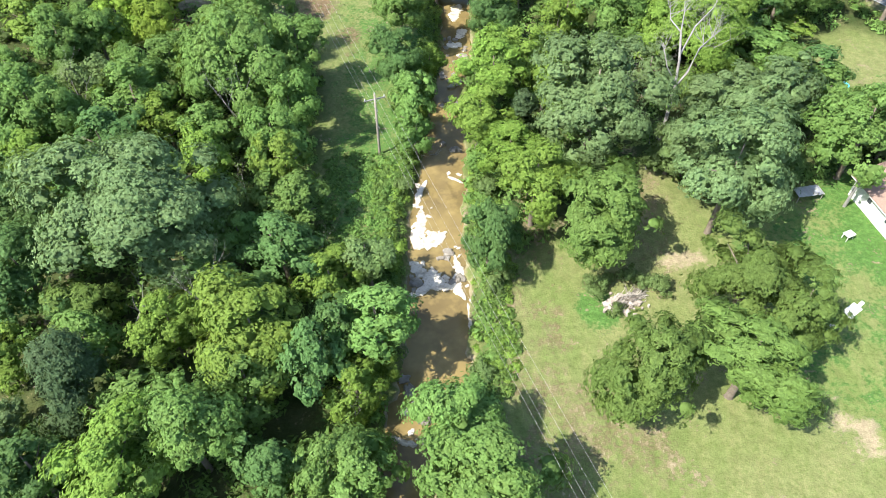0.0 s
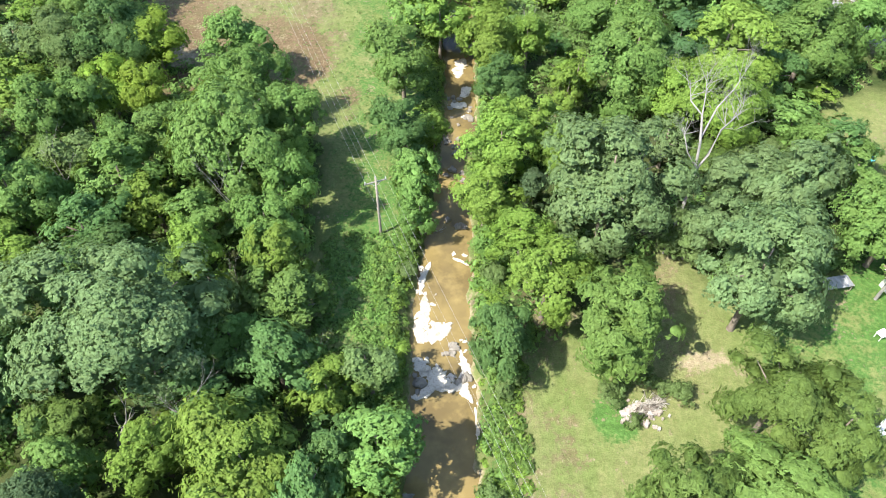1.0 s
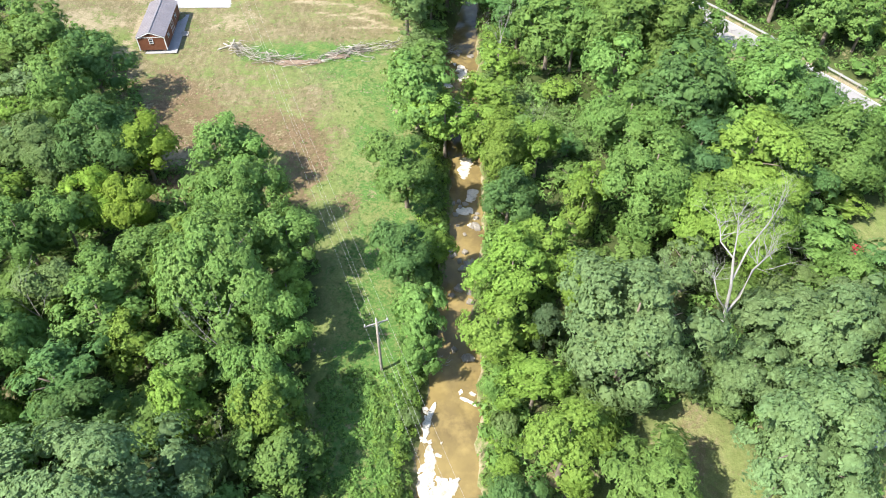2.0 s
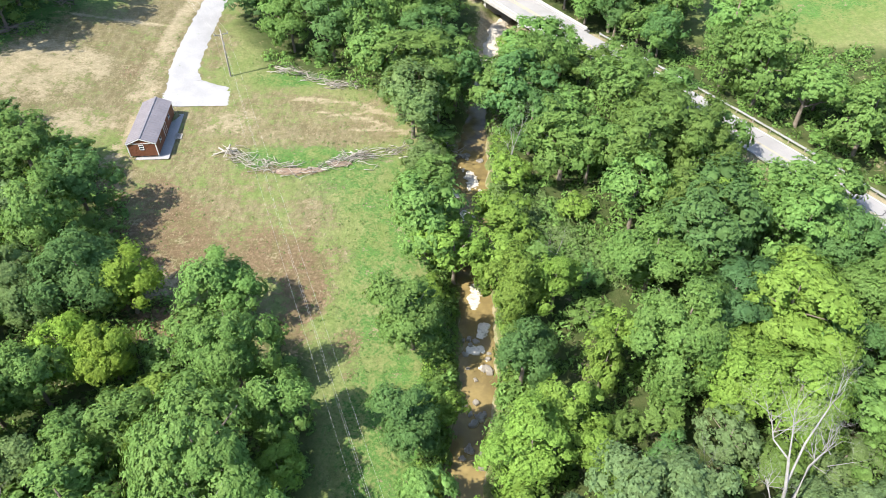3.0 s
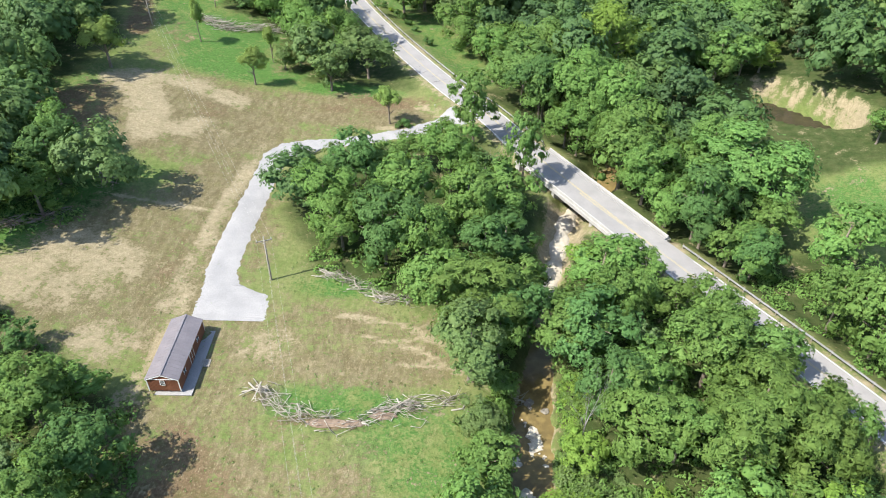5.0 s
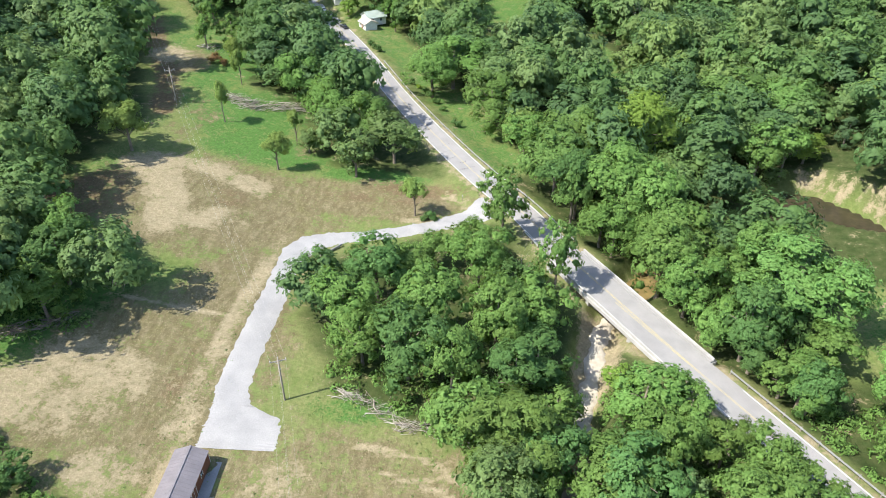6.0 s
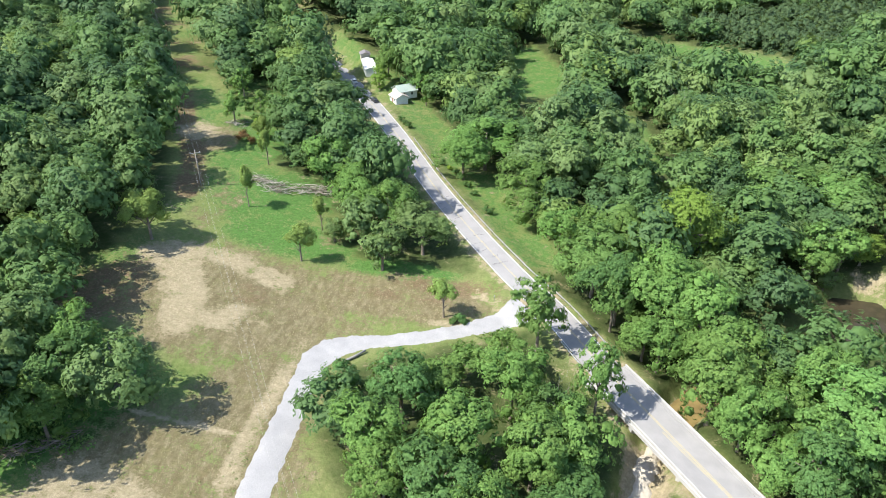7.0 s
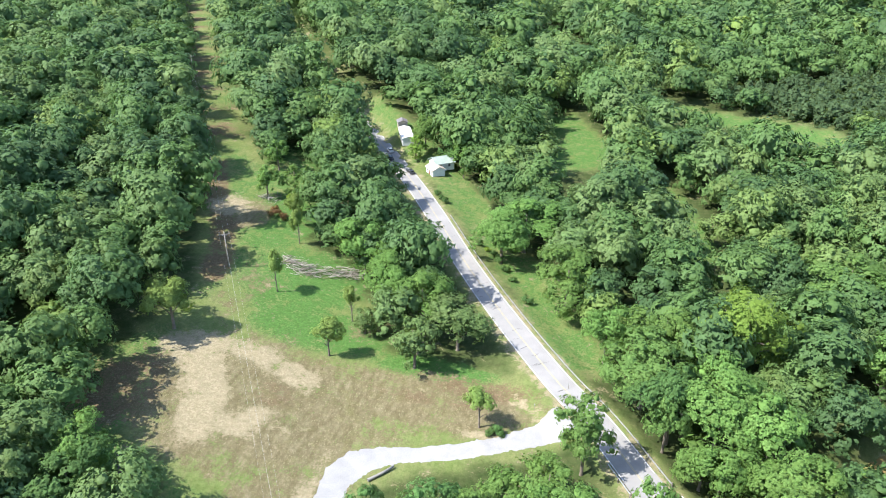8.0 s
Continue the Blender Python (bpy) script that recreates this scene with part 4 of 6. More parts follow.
tree("leafy", 55.2, 134.5, 4.2, 11.0)
tree("leafy", 61.0, 126.0, 4.2, 11.0)
tree("leafy", 18.6, 151.8, 3.6, 8.0)
tree("walnut", 22.6, 146.0, 3.8, 9.5)
tree("leafy", 30.4, 138.2, 3.4, 9.0)
tree("leafy", 38.2, 123.6, 3.8, 9.0)
tree("leafy", 19.5, 199.5, 3.6, 9.0)
tree("leafy", -23.5, 186.5, 3.6, 7.0)
tree("dark", -31.5, 184.0, 3.2, 6.5)
tree("leafy", -16.0, 189.0, 3.8, 9.0)
tree("walnut", 24.8, 191.5, 4.0, 10.0)
tree("leafy", 29.4, 183.5, 3.8, 9.5)
tree("sycamore", 33.2, 177.0, 4.6, 12.0)
tree("dark", 38.0, 172.0, 3.6, 9.0)
tree("leafy", 42.0, 166.0, 3.8, 9.0)
tree("leafy", 54.0, 236.0, 4.4, 11.0)
tree("maple", 60.0, 240.0, 4.2, 12.0)
tree("leafy", 46.5, 231.0, 3.8, 9.5)
tree("olive", 51.0, 233.0, 2.6, 7.0)
tree("cedar", 71.0, 247.0, 3.0, 8.0)
tree("cedar", 77.0, 244.0, 2.8, 7.5)
tree("cedar", 83.0, 240.0, 3.0, 8.0)
tree("dark", 88.0, 232.0, 3.4, 8.0)
tree("olive", 74.0, 236.5, 1.1, 2.2)
tree("olive", 80.0, 231.0, 1.2, 2.4)
tree("leafy", 73.0, 200.5, 3.2, 6.5)
tree("walnut", 80.0, 201.0, 3.4, 7.0)
tree("leafy", 85.0, 213.0, 3.4, 7.5)


# trees between and behind those
def scatter(seed, x0, x1, y0, y1, gap, tries, keep_out, margin):
    """Random places in the woods, no nearer to one another than the gap, and clear of planted trees."""
    rng = np.random.default_rng(seed)
    X, Y = rng.uniform(x0, x1, tries), rng.uniform(y0, y1, tries)
    ok = open_ground(X, Y) < -margin
    for k in (3, 6, 9, 12):  # the woods stand back from the south side of road, creek, pond and glades
        ok &= (near_line(X + 0.3 * k, Y + 0.95 * k, ROAD)[0] > 4) & ((near_line(X + 0.1 * k, Y + k, CREEK)[0] > 2.6) | (Y > 150)) & (pond_edge(X + 0.5 * k, Y + 1.5 * k) > 1)
        ok &= (inside(X, Y + 3 * k, GLADE) < 0) & (inside(X + 0.6 * k, Y + 3 * k, GLADE_FAR) < 0) & (inside(X + 0.4 * k, Y + k, MEADOW) < 0)
        ok &= (near_line(X, Y + 3.5 * k, TRACK_FAR)[0] > 4) & (near_line(X + 0.2 * k, Y + 2 * k, HOLLOW)[0] > 4) & (near_line(X - 0.3 * k, Y + 1.5 * k, VERGE)[0] > 6)
        ok &= np.hypot(X + 0.5 * k - 55, Y + 0.85 * k - 79) > 8.5
    for k in (15, 19, 23):
        ok &= pond_edge(X + 0.5 * k, Y + 1.3 * k) > 1
    for k in (4, 8, 12):  # the far road lies open towards the bridge
        ok &= (near_line(X - 0.25 * k, Y + k, ROAD)[0] > 4.5) | (Y < 285) | (Y > 370)
    ok &= (inside(X, Y, CEDARS) < -1) & (inside(X, Y, SCRUB) < -1.5)
    X, Y = X[ok], Y[ok]
    cells, out = {}, []
    for px, py, pr in keep_out:
        cells.setdefault((int(px // 12), int(py // 12)), []).append((px, py, pr))
    for x, y in zip(X.tolist(), Y.tolist()):
        cx, cy = int(x // 12), int(y // 12)
        if all((x - a) ** 2 + (y - b) ** 2 > max(gap, 0.62 * (rr + gap * 0.5)) ** 2 for i in (-1, 0, 1) for j in (-1, 0, 1) for a, b, rr in cells.get((cx + i, cy + j), ())):
            cells.setdefault((cx, cy), []).append((x, y, gap * 0.5))
            out.append((x, y))
    return out


mixture = ["leafy", "leafy", "leafy", "dark", "dark", "maple", "olive", "walnut", "grey"]
near_fill = [(x, y) for x, y in scatter(3, -100, 92, 8, 150, 4.6, 5000, planted, 1.8) if -(26 + 0.55 * y) < x < 34 + 0.5 * y and not (-14 < x < -3 and 38 < y < 66) and not (22 < x < 31 and 57 < y < 70)]
for x, y in near_fill[:160]:
    edge = -float(open_ground(np.array([x]), np.array([y]))[0]) < 5.0  # lower trees along the wood's edge
    r = random.uniform(1.6, 2.4) if edge else random.uniform(1.9, 3.0)
    planted.append((x, y, r))
    plant(random.choice(mixture), x, y, r, r * 1.7 + random.uniform(1.2, 2.2) if edge else 1.7 * r + random.uniform(1.0, 3.0), near=y < 75)


def woods(name, label, places, seed, radius, leaf, cover, boughs, shapes=("round", "broad", "round", "round"), material=None):
    """Trees too many to count, as one body of leaves and trunks; a tint runs from tree to tree."""
    rng = np.random.default_rng(seed)
    kinds = [crown_arrays(200 + seed + k, shapes[k], radius, 2 * radius + 3, leaf, cover, boughs, 0) for k in range(4)]
    kinds = [(v, np.array(f), sn) for v, f, sn in kinds]
    V, N, tris, tint, o = [], [], [], [], 0
    px, py = np.array([p[0] for p in places]), np.array([p[1] for p in places])
    pz = height(px, py)
    for x, y, z in zip(px, py, pz):
        v, f, sn = kinds[rng.integers(4)]
        a, s, hz = rng.uniform(0, 6.28), rng.uniform(0.72, 1.35), rng.uniform(0.8, 1.25)
        ca, sa = math.cos(a) * s, math.sin(a) * s
        V.append(np.stack([v[:, 0] * ca - v[:, 1] * sa + x, v[:, 0] * sa + v[:, 1] * ca + y, v[:, 2] * hz * s + z - 0.8], 1))
        N.append(np.stack([sn[:, 0] * ca - sn[:, 1] * sa, sn[:, 0] * sa + sn[:, 1] * ca, sn[:, 2] * s], 1))
        tris.append(f + o)
        tint.append(np.full(len(v), rng.uniform()))
        o += len(v)
    V, tris = np.concatenate(V), np.concatenate(tris)
    me = bpy.data.meshes.new(name)
    me.vertices.add(len(V))
    me.vertices.foreach_set("co", V.ravel())
    me.loops.add(tris.size)
    me.loops.foreach_set("vertex_index", tris.ravel())
    me.polygons.add(len(tris))
    me.polygons.foreach_set("loop_start", np.arange(len(tris)) * 3)
    me.update(calc_edges=True)
    me.polygons.foreach_set("use_smooth", np.ones(len(me.polygons), bool))
    me.normals_split_custom_set_from_vertices(unit(np.concatenate(N)))
    at = me.attributes.new("tint", "FLOAT", "POINT")
    at.data.foreach_set("value", np.concatenate(tint))
    me.materials.append(material or WOODS)
    return tagged(new(name, me), label, "woods", kind="stuff")


def woods_material():
    m, n, l, p = graph("mixed_leaves", 0.6, 0.25)
    at, geo = n.new("ShaderNodeAttribute"), n.new("ShaderNodeNewGeometry")
    at.attribute_name = "tint"
    ramp = n.new("ShaderNodeValToRGB")
    stops = ((0.0, (0.070, 0.132, 0.048)), (0.3, (0.098, 0.178, 0.054)), (0.62, (0.118, 0.204, 0.058)), (0.85, (0.142, 0.215, 0.074)), (1.0, (0.185, 0.272, 0.064)))
    for pos, _ in stops[1:-1]:
        ramp.color_ramp.elements.new(pos)
    for e, (pos, c) in zip(ramp.color_ramp.elements, stops):
        e.position, e.color = pos, (*c, 1)
    l.new(at.outputs["Fac"], ramp.inputs[0])
    hs = n.new("ShaderNodeHueSaturation")
    l.new(remap(n, l, geo.outputs["Random Per Island"], 0, 1, 0.86, 1.14), hs.inputs["Value"])
    l.new(ramp.outputs[0], hs.inputs["Color"])
    l.new(hs.outputs[0], p.inputs["Base Color"])
    bumped(n, l, p, noise_tex(n, l, 1.1, 3, rough=0.7), 0.55, 0.6)
    tr = n.new("ShaderNodeBsdfTranslucent")
    l.new(hs.outputs[0], tr.inputs[0])
    mx = n.new("ShaderNodeMixShader")
    mx.inputs[0].default_value = 0.38
    l.new(p.outputs[0], mx.inputs[1])
    l.new(tr.outputs[0], mx.inputs[2])
    l.new(mx.outputs[0], n["Material Output"].inputs[0])
    return m


WOODS = woods_material()
middle = [(x, y) for x, y in scatter(4, -260, 130, 110, 330, 6.9, 9000, planted, 2.0) if -(45 + 0.62 * y) < x < 52 + 0.2 * y and not (-45 < x < -13 and 182 < y < 204)]
woods("valley_woods", "dense mixed green woods on the valley floor", [q for q in middle if q[1] < 225], 31, 5.2, 0.50, 0.75, 22)
woods("river_woods", "dense mixed green woods along the river", [q for q in middle if q[1] >= 225], 33, 5.4, 0.66, 0.70, 18)
rest = [(x, y, 3.4) for x, y in middle]
beyond = [(x, y) for x, y in scatter(6, -420, 190, 322, 500, 8.0, 14000, rest, 2.5) if -(30 + 0.79 * y) < x < 40 + 0.23 * y]
woods("hill_woods", "hillside woods in summer green", beyond, 41, 6.0, 1.05, 0.75, 10)
rest = [(x, y, 3.6) for x, y in beyond]
horizon = [(x, y) for x, y in scatter(9, -650, 240, 496, 760, 8.6, 14000, rest, 3.0) if -(30 + 0.8 * y) < x < 40 + 0.24 * y]
woods("far_woods", "far woods closing the valley", horizon, 61, 6.6, 1.7, 0.6, 6)
def seen(x, y):
    """Inside the wedge of woods that is planted more finely."""
    if y < 112:
        return -(28 + 0.55 * y) < x < 36 + 0.5 * y and y > 6
    return -(45 + 0.62 * y) - 3 < x < 52 + 0.2 * y + 3


outer = [(x, y) for x, y in scatter(8, -330, 260, -160, 330, 7.6, 16000, planted, 2.5) if not seen(x, y)]
close = [q for q in outer if -150 < q[0] < 120 and -40 < q[1] < 170]
woods("side_woods", "dense green woods beside the valley", close, 53, 5.0, 1.0, 0.6, 9)
woods("outer_woods", "woods around the valley", [q for q in outer if q not in set(close)], 51, 5.6, 2.8, 0.3, 2)

rng = np.random.default_rng(23)
X, Y = rng.uniform(30, 150, 2600), rng.uniform(355, 500, 2600)
ok = inside(X, Y, CEDARS) > 0
woods("cedar_grove", "grove of small dusky cedars on the slope", list(zip(X[ok], Y[ok]))[:520], 71, 2.3, 0.7, 0.3, 6, ("cone",) * 4, LEAF["cedar"])

# undergrowth below the trees and along the creek
def undergrowth(name, label, places, seed, radius, leaf, material, tall=1.2, n=44):
    rng = np.random.default_rng(seed)
    V, F, N, o = [], [], [], 0
    px, py = np.array([p[0] for p in places]), np.array([p[1] for p in places])
    pz = height(px, py)
    for x, y, z in zip(px, py, pz):
        s = radius * rng.uniform(0.5, 1.4)
        d = unit(rng.normal(size=(n, 3)) * np.array([1, 1, 0.7]))
        d[:, 2] = np.abs(d[:, 2])
        at = d * np.array([s, s, s * tall * rng.uniform(0.6, 1.3)]) * rng.uniform(0.55, 1.05, (n, 1)) + np.array([x, y, z])
        v, f = leaf_blades(rng, at, unit(d + rng.normal(0, 0.4, d.shape) + np.array([0, 0, 0.4])), leaf, leaf * 0.62)
        V.append(v)
        N.append(np.repeat(unit(d + np.array([0, 0, 0.5])), 3, axis=0))
        F.append(f + o)
        o += len(v)
    return tagged(new(name, mesh_of(name, np.concatenate(V), np.concatenate(F), material, normals=np.concatenate(N))), label, "undergrowth", kind="stuff")


rng = np.random.default_rng(17)
X, Y = rng.uniform(-95, 75, 9000), rng.uniform(12, 160, 9000)
ok = (open_ground(X, Y) < -0.6) & (X > -(28 + 0.5 * Y)) & (X < 38 + 0.4 * Y)
undergrowth("undergrowth", "shrubs and saplings under the trees", list(zip(X[ok], Y[ok]))[:2600], 3, 1.3, 0.27, LEAF["leafy"])
X, Y = rng.uniform(-12, 12, 14000), rng.uniform(14, 135, 14000)
d, s = near_line(X, Y, CREEK)
half = np.interp(s, range(len(CREEK)), CREEK_HALF)
ok = (d > half + 0.7) & (d < half + 4.2 + 1.5 * ripple(X, Y, 0.4))
bank = list(zip(X[ok], Y[ok]))
undergrowth("bank_weeds", "tall green weeds along the creek banks", bank[:1500], 5, 0.62, 0.17, LEAF["leafy"], 0.9)
X, Y = rng.uniform(-14, -4.2, 900), rng.uniform(41, 64, 900)
ok = near_line(X, Y, CREEK)[0] > 4.2
undergrowth("bank_scrub", "ragged olive scrub between field and creek", list(zip(X[ok], Y[ok]))[:330], 15, 0.7, 0.15, LEAF["leafy"], 0.8)
X, Y = rng.uniform(3, 25, 2600), rng.uniform(98, 124, 2600)
ok = (inside(X, Y, SCRUB) > -1) & (near_line(X, Y, CREEK)[0] > 3.2)
undergrowth("weedy_scrub", "pale green weeds and brambles beside the creek", list(zip(X[ok], Y[ok]))[:620], 16, 0.85, 0.2, LEAF["olive"], 0.9)
undergrowth("bank_grass", "yellow-green rank grass along the creek", bank[1500:2900], 6, 0.5, 0.16, LEAF["maple"], 0.7)

X, Y = rng.uniform(-60, 30, 16000), rng.uniform(18, 165, 16000)
ok = (open_ground(X, Y) > 1.0) & (inside(X, Y, FIELD) > 0.5) & (rng.uniform(size=16000) < 0.35 + 0.5 * (X > -22))
undergrowth("field_grass", "rough grass tufts on the mown field", list(zip(X[ok], Y[ok]))[:900], 9, 0.26, 0.09, LEAF["olive"], 0.3, 12)


# ---- bare trees ----
def limb(rng, chunks, at, d, length, r, depth, spread):
    """A crooked limb that forks."""
    pts, rad, p, v = [at], [r], Vector(at), Vector(d).normalized()
    for k in range(3):
        w = 0.06 if depth > 2 else 0.15
        v = (v + Vector((rng.gauss(0, w), rng.gauss(0, w), rng.gauss(0.05, 0.08)))).normalized()
        p = p + v * length / 3
        pts.append(tuple(p))
        rad.append(r * (1 - 0.18 * (k + 1)))
    chunks.append(tube_arrays(pts, rad, 6 if depth > 2 else 4))
    if depth > 0:
        n = rng.choice((3, 3, 4))
        a0 = rng.uniform(0, 6.28)
        for i in range(n):
            j = rng.choice((2, 3, 3))
            a, s = a0 + i * 6.28 / n + rng.gauss(0, 0.3), rng.uniform(0.6, 1.3) * spread
            w = (v + Vector((math.cos(a) * s, math.sin(a) * s, rng.gauss(0.15, 0.2)))).normalized()
            limb(rng, chunks, pts[j], w, length * rng.uniform(0.5, 0.78), rad[j] * 0.66, depth - 1, spread)


def dead_tree(seed, x, y, h, depth=4, lean=(0, 0), label="dead tree with bleached bare branches", r=None, spread=0.75):
    rng, chunks = random.Random(seed), []
    limb(rng, chunks, (0, 0, -0.3), (lean[0], lean[1], 1), h * 0.36, r or 0.03 * h, depth, spread)
    ob = new("dead_tree", mesh_of("dead_tree", *join(chunks), DEADWOOD, True))
    ob.matrix_basis = pose(x, y, ground_at(x, y))
    return tagged(ob, label, "dead tree", "dead trees")


def big_dead_tree():
    """A dead tree of crooked bleached limbs that part low on the trunk."""
    rng, z0 = random.Random(4), ground_at(25.6, 63.2)
    fork, upper, bend = (0.2, 0.9, 8.6), (0.0, 3.2, 14.2), (2.9, 4.0, 11.6)
    lines = (([(0, 0, -0.4), (0.1, 0.3, 4), fork], (0.34, 0.27, 0.24)), ([fork, (0.25, 2.0, 11.5), upper], (0.21, 0.18, 0.14)),
             ([upper, (-1.0, 4.6, 14.9), (-0.9, 6.6, 16.0)], (0.11, 0.08, 0.03)), ([upper, (0.3, 4.6, 15.6), (0.2, 5.8, 17.6)], (0.10, 0.07, 0.025)),
             ([(0.2, 2.2, 12.0), (2.0, 4.8, 13.9), (4.3, 7.2, 14.6), (5.4, 8.4, 16.2)], (0.12, 0.11, 0.08, 0.03)), ([fork, (1.6, 2.2, 9.8), bend, (5.2, 5.6, 13.0)], (0.21, 0.18, 0.13, 0.05)),
             ([(0.2, 1.0, 9.2), (-1.3, 0.8, 11.4), (-2.2, 1.6, 14.0)], (0.12, 0.09, 0.03)))
    chunks = [tube_arrays(list(p), [0.8 * q for q in r], 8) for p, r in lines]
    for p, r in lines[2:]:
        for k in range(7):
            a = Vector(p[-2]).lerp(Vector(p[-1]), rng.uniform(0, 0.9))
            limb(rng, chunks, tuple(a), (rng.gauss(0, 0.8), rng.gauss(0.3, 0.8), 0.8), rng.uniform(1.2, 2.6), 0.035, 3, 0.9)
    for k in range(7):
        a = Vector(bend) + Vector((rng.uniform(-0.5, 1.8), rng.uniform(0, 1.5), rng.uniform(0, 0.8)))
        limb(rng, chunks, tuple(a), (rng.gauss(0, 0.6), rng.gauss(0.3, 0.6), 1), rng.uniform(1.4, 2.4), 0.04, 3, 0.9)
    ob = new("dead_tree", mesh_of("dead_tree", *join(chunks), DEADWOOD, True))
    ob.matrix_basis = pose(25.6, 63.2, z0)
    return tagged(ob, "tall dead tree with spreading bleached limbs", "dead tree", "dead trees")


big_dead_tree()
dead_tree(2, 21.5, 69.5, 13, 4, (0, 0), "grey leafless sapling thicket", 0.12, 0.5)
dead_tree(3, 23.8, 60.2, 8, 4, (0, 0), "low grey tangle of bare branches", 0.10, 0.7)
dead_tree(4, 7.6, 122.5, 16, 4, (0.03, 0), "thin grey dead tree beside the creek", 0.14, 0.5)
dead_tree(5, -22.0, 38.5, 16, 3, (0.12, 0.05), "leaning bleached dead trunk among leafy trees", 0.16, 0.4)
dead_tree(6, -12.5, 44, 10, 3, (0.05, 0.05), "thin bare snag at the wood's edge", 0.09, 0.4)
dead_tree(7, -21.5, 54, 10, 4, (0, 0), "small grey leafless tree", 0.09, 0.6)
dead_tree(8, -7.6, 27.5, 9, 3, (-0.05, 0.05), "thin grey snag on the creek bank", 0.08, 0.4)
dead_tree(9, -30, 38, 11, 2, (0.5, 0.1), "pale leaning trunk under the canopy", 0.2, 0.4)
dead_tree(10, -6.0, 181, 15, 4, (0, 0), "grey bare bush among green crowns", 0.12, 0.8)
dead_tree(11, 29, 322, 20, 4, (0, 0), "large grey bare tree in the woods", 0.35, 0.8)
dead_tree(12, -22, 62, 17, 3, (-0.05, 0), "tall pale dead trunk with vines", 0.18, 0.4)
dead_tree(13, 40, 130, 9, 3, (0.1, 0), "bare snag beside the road", 0.11, 0.5)
dead_tree(14, 12, 101, 11, 4, (0, 0), "grey leafless thicket tree", 0.09, 0.7)
dead_tree(15, -43, 67, 15, 3, (0.05, 0), "pale trunk with few bare limbs", 0.14, 0.4)

# young trees standing free in the field
for kind, x, y, r, h in (("sapling", -97, 213.5, 4.4, 12.0), ("sapling", -64.5, 218.5, 2.6, 9.0), ("sapling", -30, 206.3, 2.6, 7.5), ("sapling", -84, 236, 1.8, 9.0),
                         ("sapling", -88, 259, 1.5, 8.5), ("leafy", -100, 285, 3.0, 8.5), ("leafy", -107, 281, 2.4, 9), ("sapling", -64, 232, 1.8, 9),
                         ("sapling", -93, 268, 1.8, 8), ("yellow", -96, 274, 1.9, 7), ("leafy", -112, 300, 3.0, 9), ("olive", -60, 229, 2.2, 8)):
    plant(kind, x, y, r, h, near=True)


def shrub(x, y, r, material, label, seed):
    v, f, sn = crown_arrays(seed, "loose", r, r * 1.7, 0.13, 0.8, 14, 0)
    ob = new("shrub", mesh_of("shrub", v, f, material, normals=sn))
    ob.matrix_basis = pose(x, y, ground_at(x, y) - 0.1)
    return tagged(ob, label, "shrub", "shrubs")


REDLEAF = leaf_material("rusty_leaves", (0.19, 0.105, 0.05), (0.16, 0.12, 0.05))
for i, (x, y) in enumerate(((-31, 262), (-33.5, 267), (-36, 272), (-38, 276), (-42.5, 279), (-58, 304), (-60, 307), (-62, 310), (-26, 252))):
    shrub(x, y, 0.85 + 0.15 * (i % 3), LEAF["dark"], "small clipped shrub on the roadside grass", 300 + i)
shrub(-40, 277, 0.8, LEAF["yellow"], "small yellow flowering shrub on the grass", 320)
shrub(-100, 271, 1.6, REDLEAF, "low shrub with rust-red leaves", 321)
shrub(-97, 270, 1.2, REDLEAF, "low shrub with rust-red leaves", 322)
for i, (x, y, r) in enumerate(((15.2, 42.6, 1.2), (16.2, 43.4, 1.0), (20.6, 43.2, 1.0), (21.8, 42.2, 1.1), (18.8, 44.0, 0.9), (17.0, 39.9, 0.7), (-26, 205.5, 1.2), (-27.5, 204.8, 0.9))):
    shrub(x, y, r, LEAF["olive" if i < 6 else "dark"], "low weedy shrub round a heap", 330 + i)
for i, (x, y, r) in enumerate(((4.5, 62, 1.6), (5.2, 57, 1.4), (4.6, 53, 1.3), (5.6, 68, 1.5), (-4.6, 58, 1.0), (-5.5, 47, 1.5), (-5.0, 40, 1.4), (5.5, 43.5, 1.2), (-3.2, 71, 1.4), (-4.0, 82, 1.6), (3.8, 33.5, 1.1),
                               (6, 100, 1.8), (9, 104, 1.6), (10.5, 98, 1.7), (-5.5, 34, 1.6), (-6.2, 26, 1.5), (5.4, 77, 1.6), (-4.4, 97, 1.7), (6.6, 108, 1.5))):
    shrub(x, y, r, LEAF[("leafy", "olive", "maple")[i % 3]], "leafy shrub on the creek bank", 350 + i)


